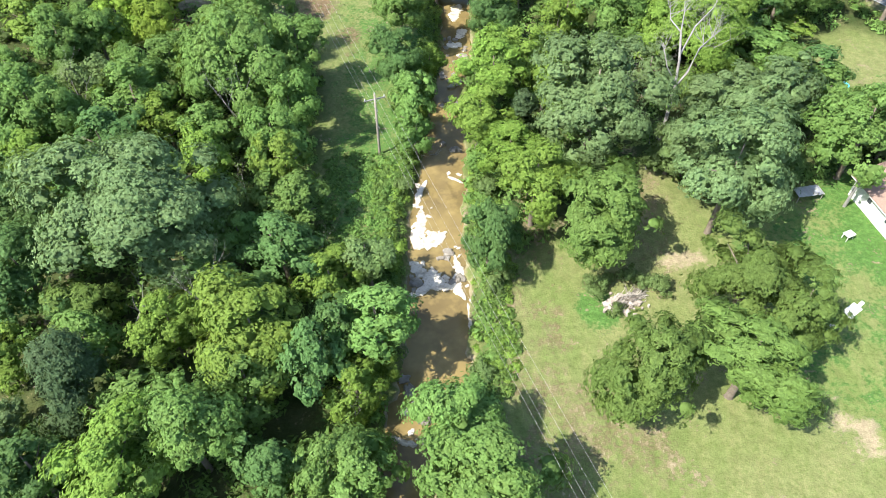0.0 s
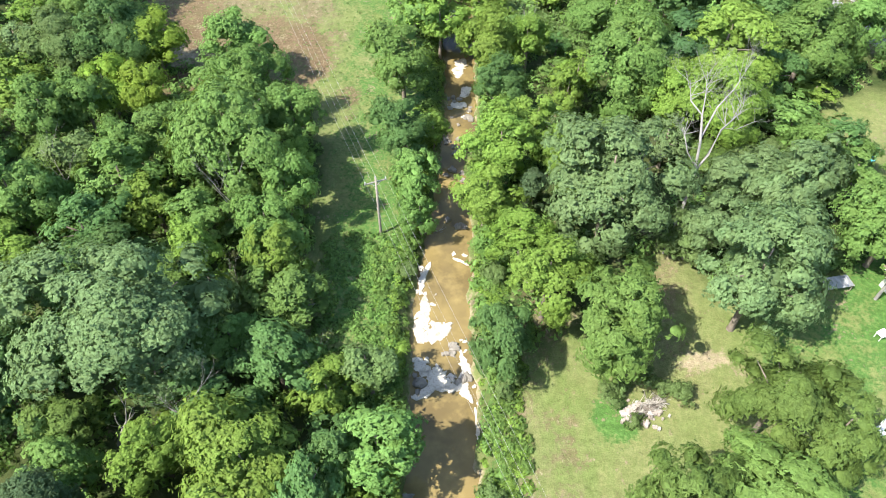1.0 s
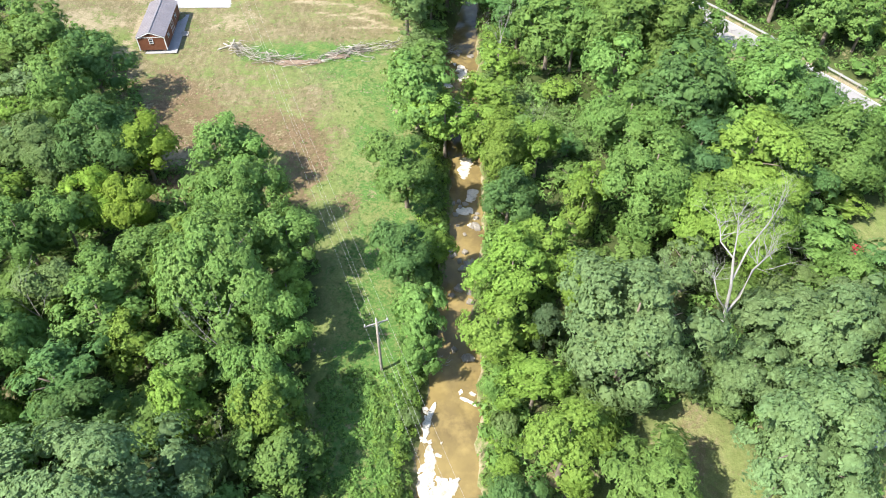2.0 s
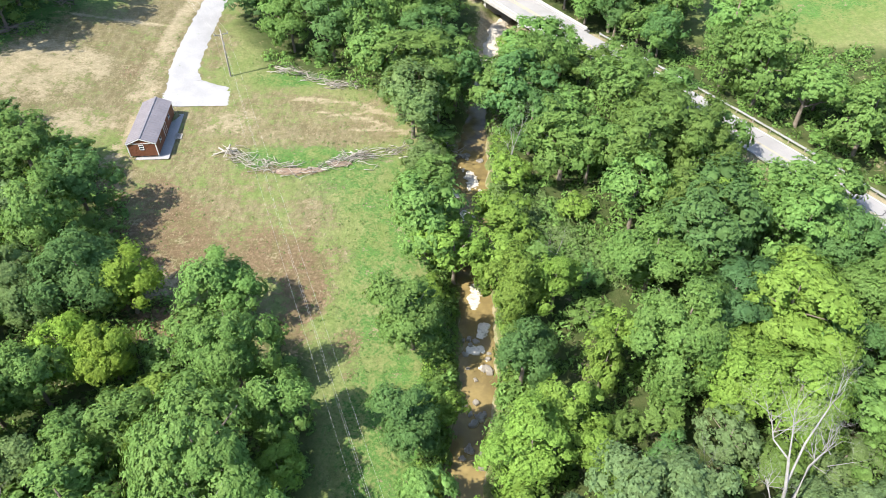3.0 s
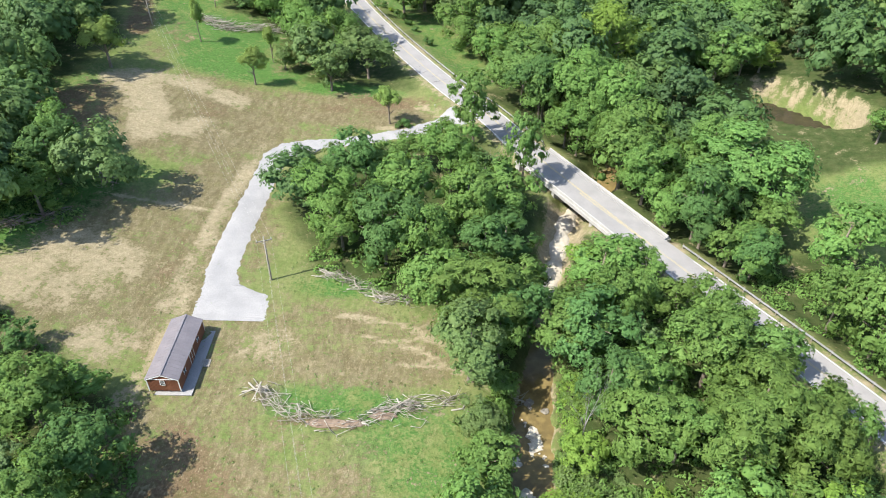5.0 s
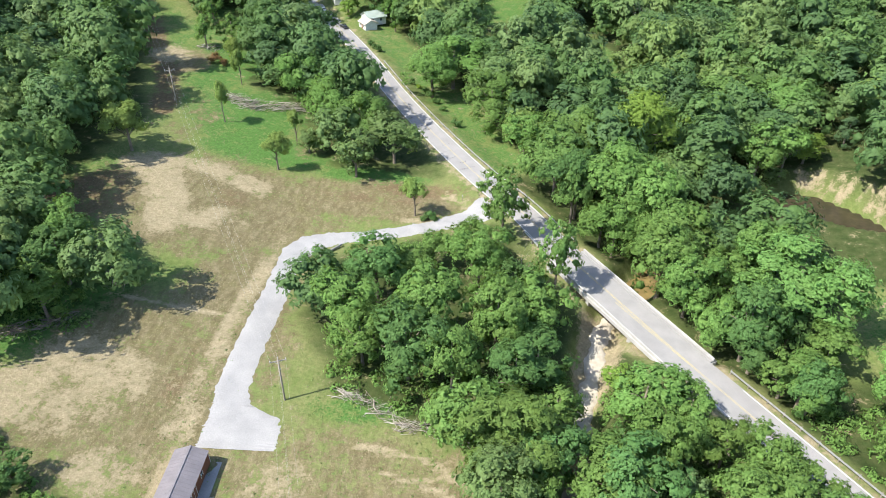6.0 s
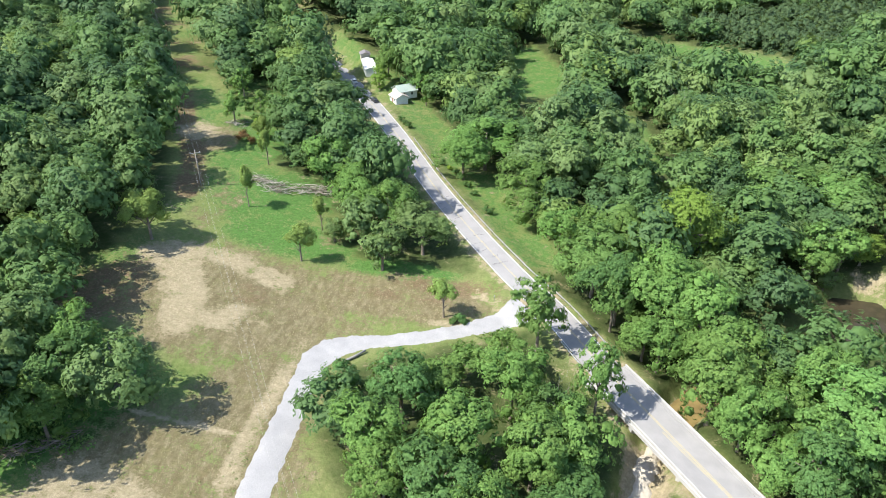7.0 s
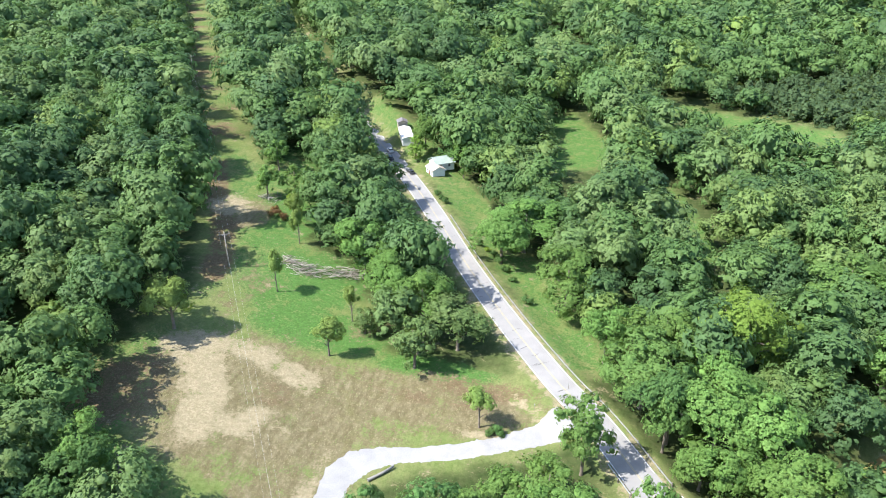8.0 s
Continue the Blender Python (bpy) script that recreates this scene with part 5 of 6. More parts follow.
# ---- rocks in the creek ----
def rock(seed, x, y, rx, ry, h, material, label, name, group=""):
    """An irregular ledge or boulder with a rough rim."""
    rng = random.Random(seed)
    n = 13
    bm = bmesh.new()
    ring = [(math.cos(a) * rx * q, math.sin(a) * ry * q) for a, q in ((math.tau * (k + rng.uniform(-0.3, 0.3)) / n, rng.uniform(0.62, 1.15)) for k in range(n))]
    low = [bm.verts.new((p[0] * 1.06, p[1] * 1.06, -0.7)) for p in ring]
    rim = [bm.verts.new((p[0], p[1], h * rng.uniform(0.45, 0.9))) for p in ring]
    top = [bm.verts.new((p[0] * 0.72, p[1] * 0.72, h * rng.uniform(0.85, 1.1))) for p in ring]
    mid = bm.verts.new((0, 0, h * rng.uniform(0.9, 1.2)))
    for k in range(n):
        j = (k + 1) % n
        bm.faces.new((low[k], low[j], rim[j], rim[k]))
        bm.faces.new((rim[k], rim[j], top[j], top[k]))
        bm.faces.new((top[k], top[j], mid))
    ob = part(name, bm, material, m=pose(x, y, float(water_level(y)), 0, 0, rng.uniform(0, 360)))
    return tagged(ob, label, "rock", group)


def ledge(seed, spine, half, h, label="pale limestone ledge washed by the creek"):
    """A low sheet of bedrock along a line, with a ragged worn rim."""
    rng, bm, rows = random.Random(seed), bmesh.new(), []
    pts = smooth_line(spine, 0.16)
    wob, n = [0.0, 0.0], len(pts)
    for i, p in enumerate(pts):
        d = (pts[min(i + 1, n - 1)] - pts[max(i - 1, 0)]).normalized()
        side = Vector((d.y, -d.x))
        end = math.sqrt(max(0.04, math.sin(math.pi * (i + 0.5) / n)))
        row = []
        for k, s in enumerate((-1, 1)):
            wob[k] = 0.82 * wob[k] + rng.gauss(0, 0.16)
            w = half * end * max(0.25, 1 + wob[k] + rng.gauss(0, 0.1))
            ring = [(1.08, -0.6), (1.0, h * rng.uniform(0.3, 0.6)), (0.72, h * rng.uniform(0.8, 1.15))]
            row.append([bm.verts.new((*(p + side * s * w * q), z)) for q, z in ring])
        rows.append(row[0] + row[1][::-1])
    for a, b in zip(rows, rows[1:]):
        for k in range(5):
            bm.faces.new((a[k], a[k + 1], b[k + 1], b[k]))
    for row in (rows[0][::-1], rows[-1]):
        bm.faces.new(row)
    y = spine[len(spine) // 2][1]
    return tagged(part("limestone_ledge", bm, LIME, m=pose(0, 0, float(water_level(y)))), label, "rock", "limestone ledges in the creek")


for i, (half, spine) in enumerate(((0.75, ((-2.5, 56.4), (-2.7, 54), (-2.9, 52), (-3.1, 50.3))), (0.7, ((-3.3, 51.2), (-1.6, 51.4), (0.3, 52.3))), (0.85, ((-3.5, 48.6), (-2.1, 47), (-0.3, 45.6), (1.3, 45.0))),
                                   (0.5, ((1.2, 49.6), (1.8, 47.2), (1.5, 45.0), (2.4, 43.4))), (0.55, ((-3.7, 44.1), (-2.4, 44.5), (-1.2, 45.2))), (0.3, ((-2.0, 61.2), (-2.8, 59.1), (-3.1, 56.8))),
                                   (0.22, ((0.6, 61.8), (1.5, 61.4), (2.4, 60.7))), (0.25, ((2.6, 43), (2.9, 40.3), (2.9, 36.2))), (0.45, ((-4.0, 30.4), (-2.9, 30.6), (-1.7, 30.2))), (0.4, ((-4.7, 28.1), (-3.4, 27.5), (-2.3, 27.3))),
                                   (0.8, ((3.6, 94.5), (2.6, 93.6), (2.0, 92.4))), (0.4, ((4.2, 81), (4.3, 79), (4.0, 77.8))), (0.9, ((2.6, 102), (1.9, 99.9), (1.6, 97))), (0.8, ((0.6, 90.8), (1.6, 90.2), (2.6, 91))), (0.8, ((0.6, 117), (1.2, 115.8), (2.2, 115))), (0.9, ((1.6, 127), (2.0, 124.5), (1.6, 122))), (0.7, ((-1.4, 122.4), (-0.6, 121.2), (0.2, 120.4))))):
    ledge(500 + i, [Vector(q) for q in spine], half, 0.11)
SLAB, BOULDER = "pale limestone slab at the water's surface", "dark wet rock in the creek"
rr = random.Random(77)
for x, y, rx, ry, n in ((-2.4, 56, 1.1, 1.2, 22), (-2.7, 53.2, 1.1, 1.0, 22), (-0.9, 52.4, 1.2, 0.5, 16), (-3.0, 50.8, 0.5, 0.8, 4), (-2.9, 48.0, 0.8, 0.8, 15), (-1.4, 47.2, 1.2, 0.4, 18), (0.4, 46.2, 1.1, 0.35, 18),
                        (1.7, 49.3, 0.35, 1.6, 9), (2.2, 46.0, 0.5, 0.8, 7), (-3.0, 60.5, 0.3, 2.4, 10), (1.2, 62.3, 1.0, 0.3, 6), (2.9, 41.5, 0.25, 2.0, 7), (3.0, 36.5, 0.25, 2.2, 5),
                        (-2.6, 31.3, 0.9, 0.35, 7), (-3.4, 28.8, 0.7, 0.4, 5), (-1.9, 28, 0.5, 0.5, 3), (2.6, 93.5, 0.7, 1.2, 10), (4.2, 79.5, 0.4, 1.6, 8), (2.4, 88.5, 0.6, 0.8, 4),
                        (1.8, 124.5, 0.9, 2.0, 12), (-0.8, 121.5, 0.8, 1.0, 7), (3.4, 121, 0.3, 2.0, 5), (0.4, 127.5, 0.5, 0.7, 4)):
    for k in range(max(3, n // 2)):
        s = rr.uniform(0.15, 0.45)
        rock(rr.random(), x + rr.uniform(-rx, rx), y + rr.uniform(-ry, ry), s, s * 0.62, rr.uniform(0.05, 0.15), LIME, SLAB, "limestone_slab", group="limestone slabs in the creek")
for x, y, rx, ry, n in ((-2.9, 45.6, 0.8, 1.0, 7), (0.0, 49.6, 1.5, 0.7, 4), (1.5, 46.5, 0.8, 0.8, 4), (0.8, 67.5, 1.2, 0.9, 6), (0.9, 76, 1.4, 2.0, 7), (1.2, 81, 1.4, 2.0, 8), (1.8, 88, 1.6, 2.2, 10), (0.9, 92, 1.0, 1.4, 4),
                        (2.0, 130.5, 1.6, 1.0, 6), (-3.4, 33.5, 0.5, 1.5, 4), (-2.6, 29.8, 1.2, 0.4, 3)):
    for k in range(n):
        s = rr.uniform(0.3, 0.75)
        rock(rr.random(), x + rr.uniform(-rx, rx), y + rr.uniform(-ry, ry), s, s * 0.75, rr.uniform(0.15, 0.4), DARKROCK, BOULDER, "boulder", group="dark rocks in the creek")


# ---- bridge and guard rails ----
def along(y):
    """Place, direction and height of the road's middle at a given y."""
    i = min(range(len(road_pts)), key=lambda k: abs(road_pts[k].y - y))
    d = (road_pts[i + 1] - road_pts[i - 1]).normalized()
    return road_pts[i], d, road_zs[i]


pa, _, za = along(163.5)
pb, _, zb = along(193.5)
span = (pb - pa).length
turn = math.degrees(math.atan2(pb.y - pa.y, pb.x - pa.x)) - 90
bridge = thing("road_bridge", "low concrete road bridge over the creek", "bridge", ((pa.x + pb.x) / 2, (pa.y + pb.y) / 2, (za + zb) / 2), turn)
part("deck", box(0, 0, -0.42, 8.6, span, 0.8, 0.04), CONCRETE, bridge)
part("roadway", box(0, 0, 0.01, 7.4, span - 0.1, 0.07), ASPHALT, bridge, "pale worn asphalt surface")
for s in (-1, 1):
    part("parapet", box(s * 3.98, 0, 0.28, 0.26, span, 0.6, 0.04), CONCRETE, bridge, "bleached concrete parapet")
    part("kerb", box(s * 3.55, 0, 0.09, 0.55, span, 0.18, 0.03), ASPHALT, bridge)
    part("abutment", box(0, s * (span / 2 - 0.7), -2.0, 9.4, 1.6, 3.6, 0.05), CONCRETE, bridge)
    part("pier", box(0, s * span / 6, -2.9, 7.4, 0.8, 4.6, 0.06), CONCRETE, bridge)
for q in (-0.12, 0.12):
    part("yellow_line", box(q, 0, 0.052, 0.12, span - 0.4, 0.012), YELLOW, bridge, "worn yellow centre line")


def guard_rail(side, y0, y1):
    q, z = stretch(y0, y1)
    rail = thing("guard_rail", "galvanised steel guard rail on wooden posts along the road", "guard rail", group="guard rails")
    off = side * 3.95
    for lift in (0.50, 0.66):
        v, f = [], []
        for i, p in enumerate(q):
            d = (q[min(i + 1, len(q) - 1)] - q[max(i - 1, 0)]).normalized()
            n = Vector((d.y, -d.x))
            for a, b in ((-0.05, 0), (0.03, 0.02), (0.03, 0.13), (-0.05, 0.15)):
                w = p + n * (off + side * a)
                v.append((w.x, w.y, z[i] + lift + b))
            if i:
                o = 4 * (i - 1)
                f += [(o + k, o + (k + 1) % 4, o + 4 + (k + 1) % 4, o + 4 + k) for k in range(4)]
        new("rail", mesh_of("rail", v, f, STEEL)).parent = rail
    me = None
    for i in range(0, len(q), 1):
        d = (q[min(i + 1, len(q) - 1)] - q[max(i - 1, 0)]).normalized()
        w = q[i] + Vector((d.y, -d.x)) * (off + side * 0.14)
        if me is None:
            ob = part("post", box(0, 0, 0.2, 0.17, 0.17, 1.3, 0.015), POLEWOOD, rail)
            me = ob.data
        else:
            ob = new("post", me)
            ob.parent = rail
        ob.matrix_basis = pose(w.x, w.y, z[i], 0, 0, math.degrees(math.atan2(d.y, d.x)))
    return rail


guard_rail(1, 96, 162)
guard_rail(1, 195.5, 292)
guard_rail(-1, 96, 161)
guard_rail(-1, 195.5, 202)
for x, y in ((-20.3, 213.2), (-14.2, 219.8)):
    post = thing("marker_post", "thin dark roadside marker post", "post", (x, y, ground_at(x, y)), group="marker posts")
    part("shaft", box(0, 0, 0.75, 0.09, 0.06, 1.7, 0.01), POLEWOOD, post)
    part("plate", box(0, -0.04, 1.35, 0.16, 0.02, 0.35, 0.005), STEEL, post)


# ---- power line ----
def utility_pole(x, y, h, rz, label="weathered wooden power pole with one crossarm"):
    p = thing("utility_pole", label, "power pole", (x, y, ground_at(x, y)), rz, "poles of the power line")
    me = mesh_of("shaft", *tube_arrays([(0, 0, -0.5), (0, 0, h * 0.5), (0, 0, h)], [0.17, 0.145, 0.115], 10), POLEWOOD, True)
    new("shaft", me).parent = p
    part("crossarm", box(0, 0.16, h - 0.75, 2.5, 0.12, 0.14, 0.015), DEADWOOD, p, "bleached wooden crossarm")
    for s in (-1, 1):
        brace = new("brace", mesh_of("brace", *tube_arrays([(s * 0.7, 0.2, h - 0.78), (0, 0.12, h - 1.35)], [0.025, 0.025], 5), STEEL))
        brace.parent = p
    for q, z in ((-1.15, h - 0.66), (1.15, h - 0.66), (0.0, h)):
        ins = new("insulator", mesh_of("insulator", *tube_arrays([(q, 0.16 if q else 0, z), (q, 0.16 if q else 0, z + 0.1), (q, 0.16 if q else 0, z + 0.2), (q, 0.16 if q else 0, z + 0.26)], [0.03, 0.075, 0.06, 0.04], 8), PORCELAIN, True))
        ins.parent = p
    part("bracket", box(0.14, 0, h - 2.3, 0.14, 0.1, 0.22, 0.01), STEEL, p)
    return p


LINE = [(27.0, -21.0, 9.5, 24), (-7.7, 64.0, 8.8, 22), (-41.3, 150.3, 8.8, 26), (-98.5, 240.5, 9.5, 33), (-133, 295, 9.5, 33), (-190, 384, 9.5, 33)]
for x, y, h, rz in LINE:
    utility_pole(x, y, h, rz)
for (x0, y0, h0, r0), (x1, y1, h1, r1) in zip(LINE, LINE[1:]):
    for q, dz in ((-1.15, -0.42), (1.15, -0.42), (0.0, 0.24), (0.0, -2.2)):
        a = Vector((x0 + q * math.cos(radians(r0)), y0 + q * math.sin(radians(r0)), ground_at(x0, y0) + h0 + dz))
        b = Vector((x1 + q * math.cos(radians(r1)), y1 + q * math.sin(radians(r1)), ground_at(x1, y1) + h1 + dz))
        pts = [tuple(a.lerp(b, k / 20) - Vector((0, 0, 1.5 * 4 * (k / 20) * (1 - k / 20)))) for k in range(21)]
        tagged(new("power_wire", mesh_of("power_wire", *tube_arrays(pts, [0.009] * 21, 4), WIRE, True)), "pale sagging overhead power wire", "power line", "wires of the power line")
# plain wooden pole by the white house, without lamp or wires
lone = thing("lamp_pole", "bare grey wooden pole beside the white house", "pole", (44.0, 53.2, ground_at(44, 53.2)))
new("shaft", mesh_of("shaft", *tube_arrays([(0, 0, -0.5), (0, 0, 3), (0, 0, 5.9)], [0.19, 0.17, 0.15], 10), DEADWOOD, True)).parent = lone
part("cap", box(0, 0, 5.95, 0.34, 0.34, 0.1, 0.02), STEEL, lone)


# ---- the red-brown shed ----
def gable_body(w, d, eave, ridge, z0=0.0):
    bm = bmesh.new()
    prof = [(-w / 2, z0), (w / 2, z0), (w / 2, eave), (0, ridge), (-w / 2, eave)]
    a = [bm.verts.new((x, 0, z)) for x, z in prof]
    b = [bm.verts.new((x, d, z)) for x, z in prof]
    bm.faces.new(a)
    bm.faces.new(b[::-1])
    for k in range(5):
        j = (k + 1) % 5
        bm.faces.new((a[j], a[k], b[k], b[j]))
    bmesh.ops.recalc_face_normals(bm, faces=bm.faces)
    return bm


def roof_side(s, w, d, eave, ridge, over=0.25, thick=0.09, rib=0.0):
    """One roof slope with thickness, and standing seams where rib is their spacing."""
    bm = bmesh.new()
    run, rise = w / 2, ridge - eave
    k = (run + over) / run
    lo, hi = Vector((s * run * k, 0, ridge - rise * k)), Vector((0, 0, ridge))
    up = Vector((s * rise, 0, run)).normalized()
    def slab(y0, y1, t0, t1):
        vs = [bm.verts.new(p + up * t + Vector((0, y, 0))) for t in (t0, t1) for p, y in ((lo, y0), (hi, y0), (hi, y1), (lo, y1))]
        for f in ((0, 1, 2, 3), (7, 6, 5, 4), (0, 4, 5, 1), (1, 5, 6, 2), (2, 6, 7, 3), (3, 7, 4, 0)):
            bm.faces.new([vs[i] for i in f])
    slab(-over, d + over, 0.02, thick)
    if rib:
        for q in np.arange(-over + 0.05, d + over, rib):
            slab(q, q + 0.04, thick, thick + 0.035)
    bmesh.ops.recalc_face_normals(bm, faces=bm.faces)
    return bm


shed = thing("storage_shed", "red-brown portable shed with white trim and a dark metal roof", "shed", (-49.0, 125.5, ground_at(-49, 128) + 0.12), 4.6)
SW, SD, SE, SR = 4.4, 11.6, 2.55, 3.45
part("wall", gable_body(SW, SD, SE, SR, 0.25), SIDING, shed)
for k in range(24):
    x = -SW / 2 + 0.12 + k * 0.182
    part("batten", box(x, -0.012, 1.4, 0.035, 0.02, 2.25), SIDING, shed)
for q in (-1.6, -0.5, 0.6, 1.7):
    part("skid", box(q, SD / 2, 0.1, 0.16, SD - 0.1, 0.3, 0.01), POLEWOOD, shed, "timber skid")
for s in (-1, 1):
    slope = part("roof", roof_side(s, SW, SD, SE, SR, 0.14, 0.09), SHEDROOF, shed, "dark grey ribbed metal roof slope")
    for k in range(20):
        seam = part("seam", roof_side(s, SW, 0.04, SE, SR, 0.0, 0.125), SHEDROOF, slope) if k == 0 else new("seam", seam.data)
        seam.parent, seam.matrix_basis = slope, pose(0, -0.1 + k * 0.61, 0)
    for y in (-0.03, SD + 0.03):
        part("corner_board", box(s * (SW / 2 - 0.03), y, 1.4, 0.16, 0.05, 2.34, 0.008), WHITE, shed, "white corner board")
        v = Vector((s * SW / 2, 0, SE - SR))
        barge = part("barge_board", box(0, 0, 0, v.length + 0.15, 0.05, 0.15, 0.008), WHITE, shed, "white barge board")
        barge.matrix_basis = pose(s * SW / 4, y * 1.0 - (0.10 if y < 1 else -0.10), (SE + SR) / 2 - 0.04) @ pose(0, 0, 0, 0, math.degrees(math.atan2(SR - SE, SW / 2)) * s, 0)
part("ridge_cap", box(0, SD / 2, SR + 0.12, 0.3, SD + 0.3, 0.05, 0.01), SHEDROOF, shed)
part("eave_board", box(0, -0.045, SE - 0.02, SW - 0.1, 0.03, 0.1, 0.005), WHITE, shed, "white board across the gable")
window = part("window", box(-0.05, -0.03, 1.85, 0.55, 0.05, 0.75), GLASS, shed, "small dark pane")
for fx, fz, fw, fh in ((-0.36, 1.85, 0.08, 0.9), (0.26, 1.85, 0.08, 0.9), (-0.05, 2.27, 0.7, 0.08), (-0.05, 1.43, 0.7, 0.08), (-0.05, 1.85, 0.56, 0.06)):
    part("frame", box(fx, -0.05, fz, fw, 0.06, fh, 0.008), WHITE, window, "white window frame")
door = part("door", box(SW / 2 + 0.02, 5.6, 1.25, 0.05, 1.5, 2.0, 0.01), SIDING, shed, "double door in the long wall")
for fy, fz, fl, fh in ((4.82, 1.25, 0.1, 2.1), (6.38, 1.25, 0.1, 2.1), (5.6, 1.25, 0.06, 2.0), (5.6, 2.3, 1.66, 0.1)):
    part("frame", box(SW / 2 + 0.05, fy, fz, 0.04, fl, fh, 0.006), WHITE, door, "white door trim")
for y in (2.4, 8.6):
    sw = part("window", box(SW / 2 + 0.02, y, 1.6, 0.05, 0.6, 0.7), GLASS, shed)
    part("frame", box(SW / 2 + 0.045, y, 1.6, 0.03, 0.72, 0.08, 0.005), WHITE, sw)
    part("frame", box(SW / 2 + 0.045, y - 0.36, 1.6, 0.03, 0.08, 0.86, 0.005), WHITE, sw)
    part("frame", box(SW / 2 + 0.045, y + 0.36, 1.6, 0.03, 0.08, 0.86, 0.005), WHITE, sw)
pad = tagged(part("shed_pad", box(0.62, 5.75, -0.14, 6.1, 12.5, 0.14, 0.03), GRAVEL, m=pose(-49.0, 125.5, ground_at(-49, 128) + 0.12, 0, 0, 4.6)), "pale gravel pad under the shed", "pad", kind="structure")
ramp = thing("entry_ramp", "short timber ramp at the shed's side door", "ramp", (-46.0, 131.3, ground_at(-46, 131.3)), 4.6)
for k in range(6):
    part("plank", box(0.0 + k * 0.2, 0, 0.28 - k * 0.04, 0.18, 1.5, 0.05, 0.008), DEADWOOD, ramp)
for s in (-0.6, 0.6):
    part("stringer", box(0.5, s, 0.1, 1.2, 0.08, 0.22, 0.005), POLEWOOD, ramp)


# ---- heaps of brush ----
def brush_pile(seed, line, width, n, label, tall=0.9, size=(1.2, 4.5)):
    """Cut boughs thrown along a line, heaped on one another."""
    rng = random.Random(seed)
    pts = smooth_line(line, 0.8)
    cx, cy = pts[len(pts) // 2]
    cz = ground_at(cx, cy)
    heap = thing("brush_pile", label, "brush pile", (cx, cy, cz), group="brush piles")
    for k in range(n):
        p = rng.choice(pts)
        a, ln = rng.gauss(0, 0.55) + math.atan2(pts[-1].y - pts[0].y, pts[-1].x - pts[0].x), rng.uniform(*size)
        q = p + Vector((rng.gauss(0, width * 0.4), rng.gauss(0, width * 0.4)))
        z = ground_at(q.x, q.y) - cz + abs(rng.gauss(0, tall * 0.42)) + 0.05
        dz, bend = rng.gauss(0, 0.22) * ln * 0.5, rng.gauss(0, 0.12) * ln
        u = Vector((math.cos(a), math.sin(a), 0))
        w = Vector((-u.y, u.x, 0))
        c = Vector((q.x - cx, q.y - cy, z))
        r = rng.uniform(0.025, 0.07) * (2.2 if rng.random() < 0.12 else 1)
        path = [c - u * ln / 2 - Vector((0, 0, dz / 2)), c + w * bend, c + u * ln / 2 + Vector((0, 0, dz / 2 + 0.1))]
        chunks = [tube_arrays([tuple(v) for v in path], [r, r * 0.8, r * 0.35], 5)]
        for _ in range(2):
            s = path[1].lerp(path[2], rng.random())
            e = s + (u * rng.uniform(0.3, 1) + w * rng.uniform(-1, 1) + Vector((0, 0, rng.uniform(-0.1, 0.6)))).normalized() * ln * 0.3
            chunks.append(tube_arrays([tuple(s), tuple(e)], [r * 0.45, r * 0.2], 4))
        bough = new("bough", mesh_of("bough", *join(chunks), DRIFT if (k % 3 == 0 or seed in (7, 9)) else BOUGHS, True))
        bough.parent = heap
    return heap


brush_pile(1, [(-29, 123.6), (-24, 122.6), (-18, 124.6), (-14, 126)], 2.1, 95, "long heap of cut brush and roots on the field", 0.8, (0.8, 3.2))
brush_pile(2, [(-36, 126.6), (-33, 124.8), (-29, 123.4)], 1.9, 60, "bleached cut boughs lying at the field's edge", 1.0, (1.5, 4.5))
brush_pile(4, [(-19, 125.2), (-14, 126.6), (-9, 128)], 1.5, 55, "grey bare boughs heaped on grass", 0.8, (1.5, 4.5))
brush_pile(6, [(-33, 153), (-28, 151), (-24, 148.4), (-19, 147.2)], 0.9, 80, "bleached logs and boughs beside the trees", 0.9, (2, 5.5))
brush_pile(5, [(-87, 249), (-80, 247.5), (-72, 250), (-67, 250.5)], 2.4, 190, "large heap of felled boughs at the wood's edge", 1.6, (1.5, 5))
brush_pile(8, [(-88, 251), (-84, 247), (-78, 246)], 1.2, 40, "pale stripped boughs on the grass", 0.6, (2, 6))
brush_pile(7, [(-77, 169), (-81, 174), (-86, 178)], 2.0, 120, "dark brush heap below the trees", 1.6, (1.5, 4))
brush_pile(9, [(-80, 159), (-87, 153), (-92, 150)], 2.0, 110, "dark brush heap below the trees", 1.6, (1.5, 4))
brush_pile(11, [(-104, 283), (-108, 280), (-103, 279)], 1.4, 50, "small heap of boughs in the cutting", 1.0, (1.5, 4))
brush_pile(13, [(17.4, 41.0), (19.4, 41.9)], 0.8, 120, "heap of brown brush among rubble on the lawn", 0.6, (0.6, 2.0))
brush_pile(15, [(-4.3, 66.5), (-2.0, 66.2)], 0.6, 26, "driftwood caught on the creek bank", 0.5, (1, 3))
brush_pile(17, [(-2.5, 131), (0.5, 131.6)], 0.7, 30, "driftwood caught on the creek bank", 0.6, (1, 3))
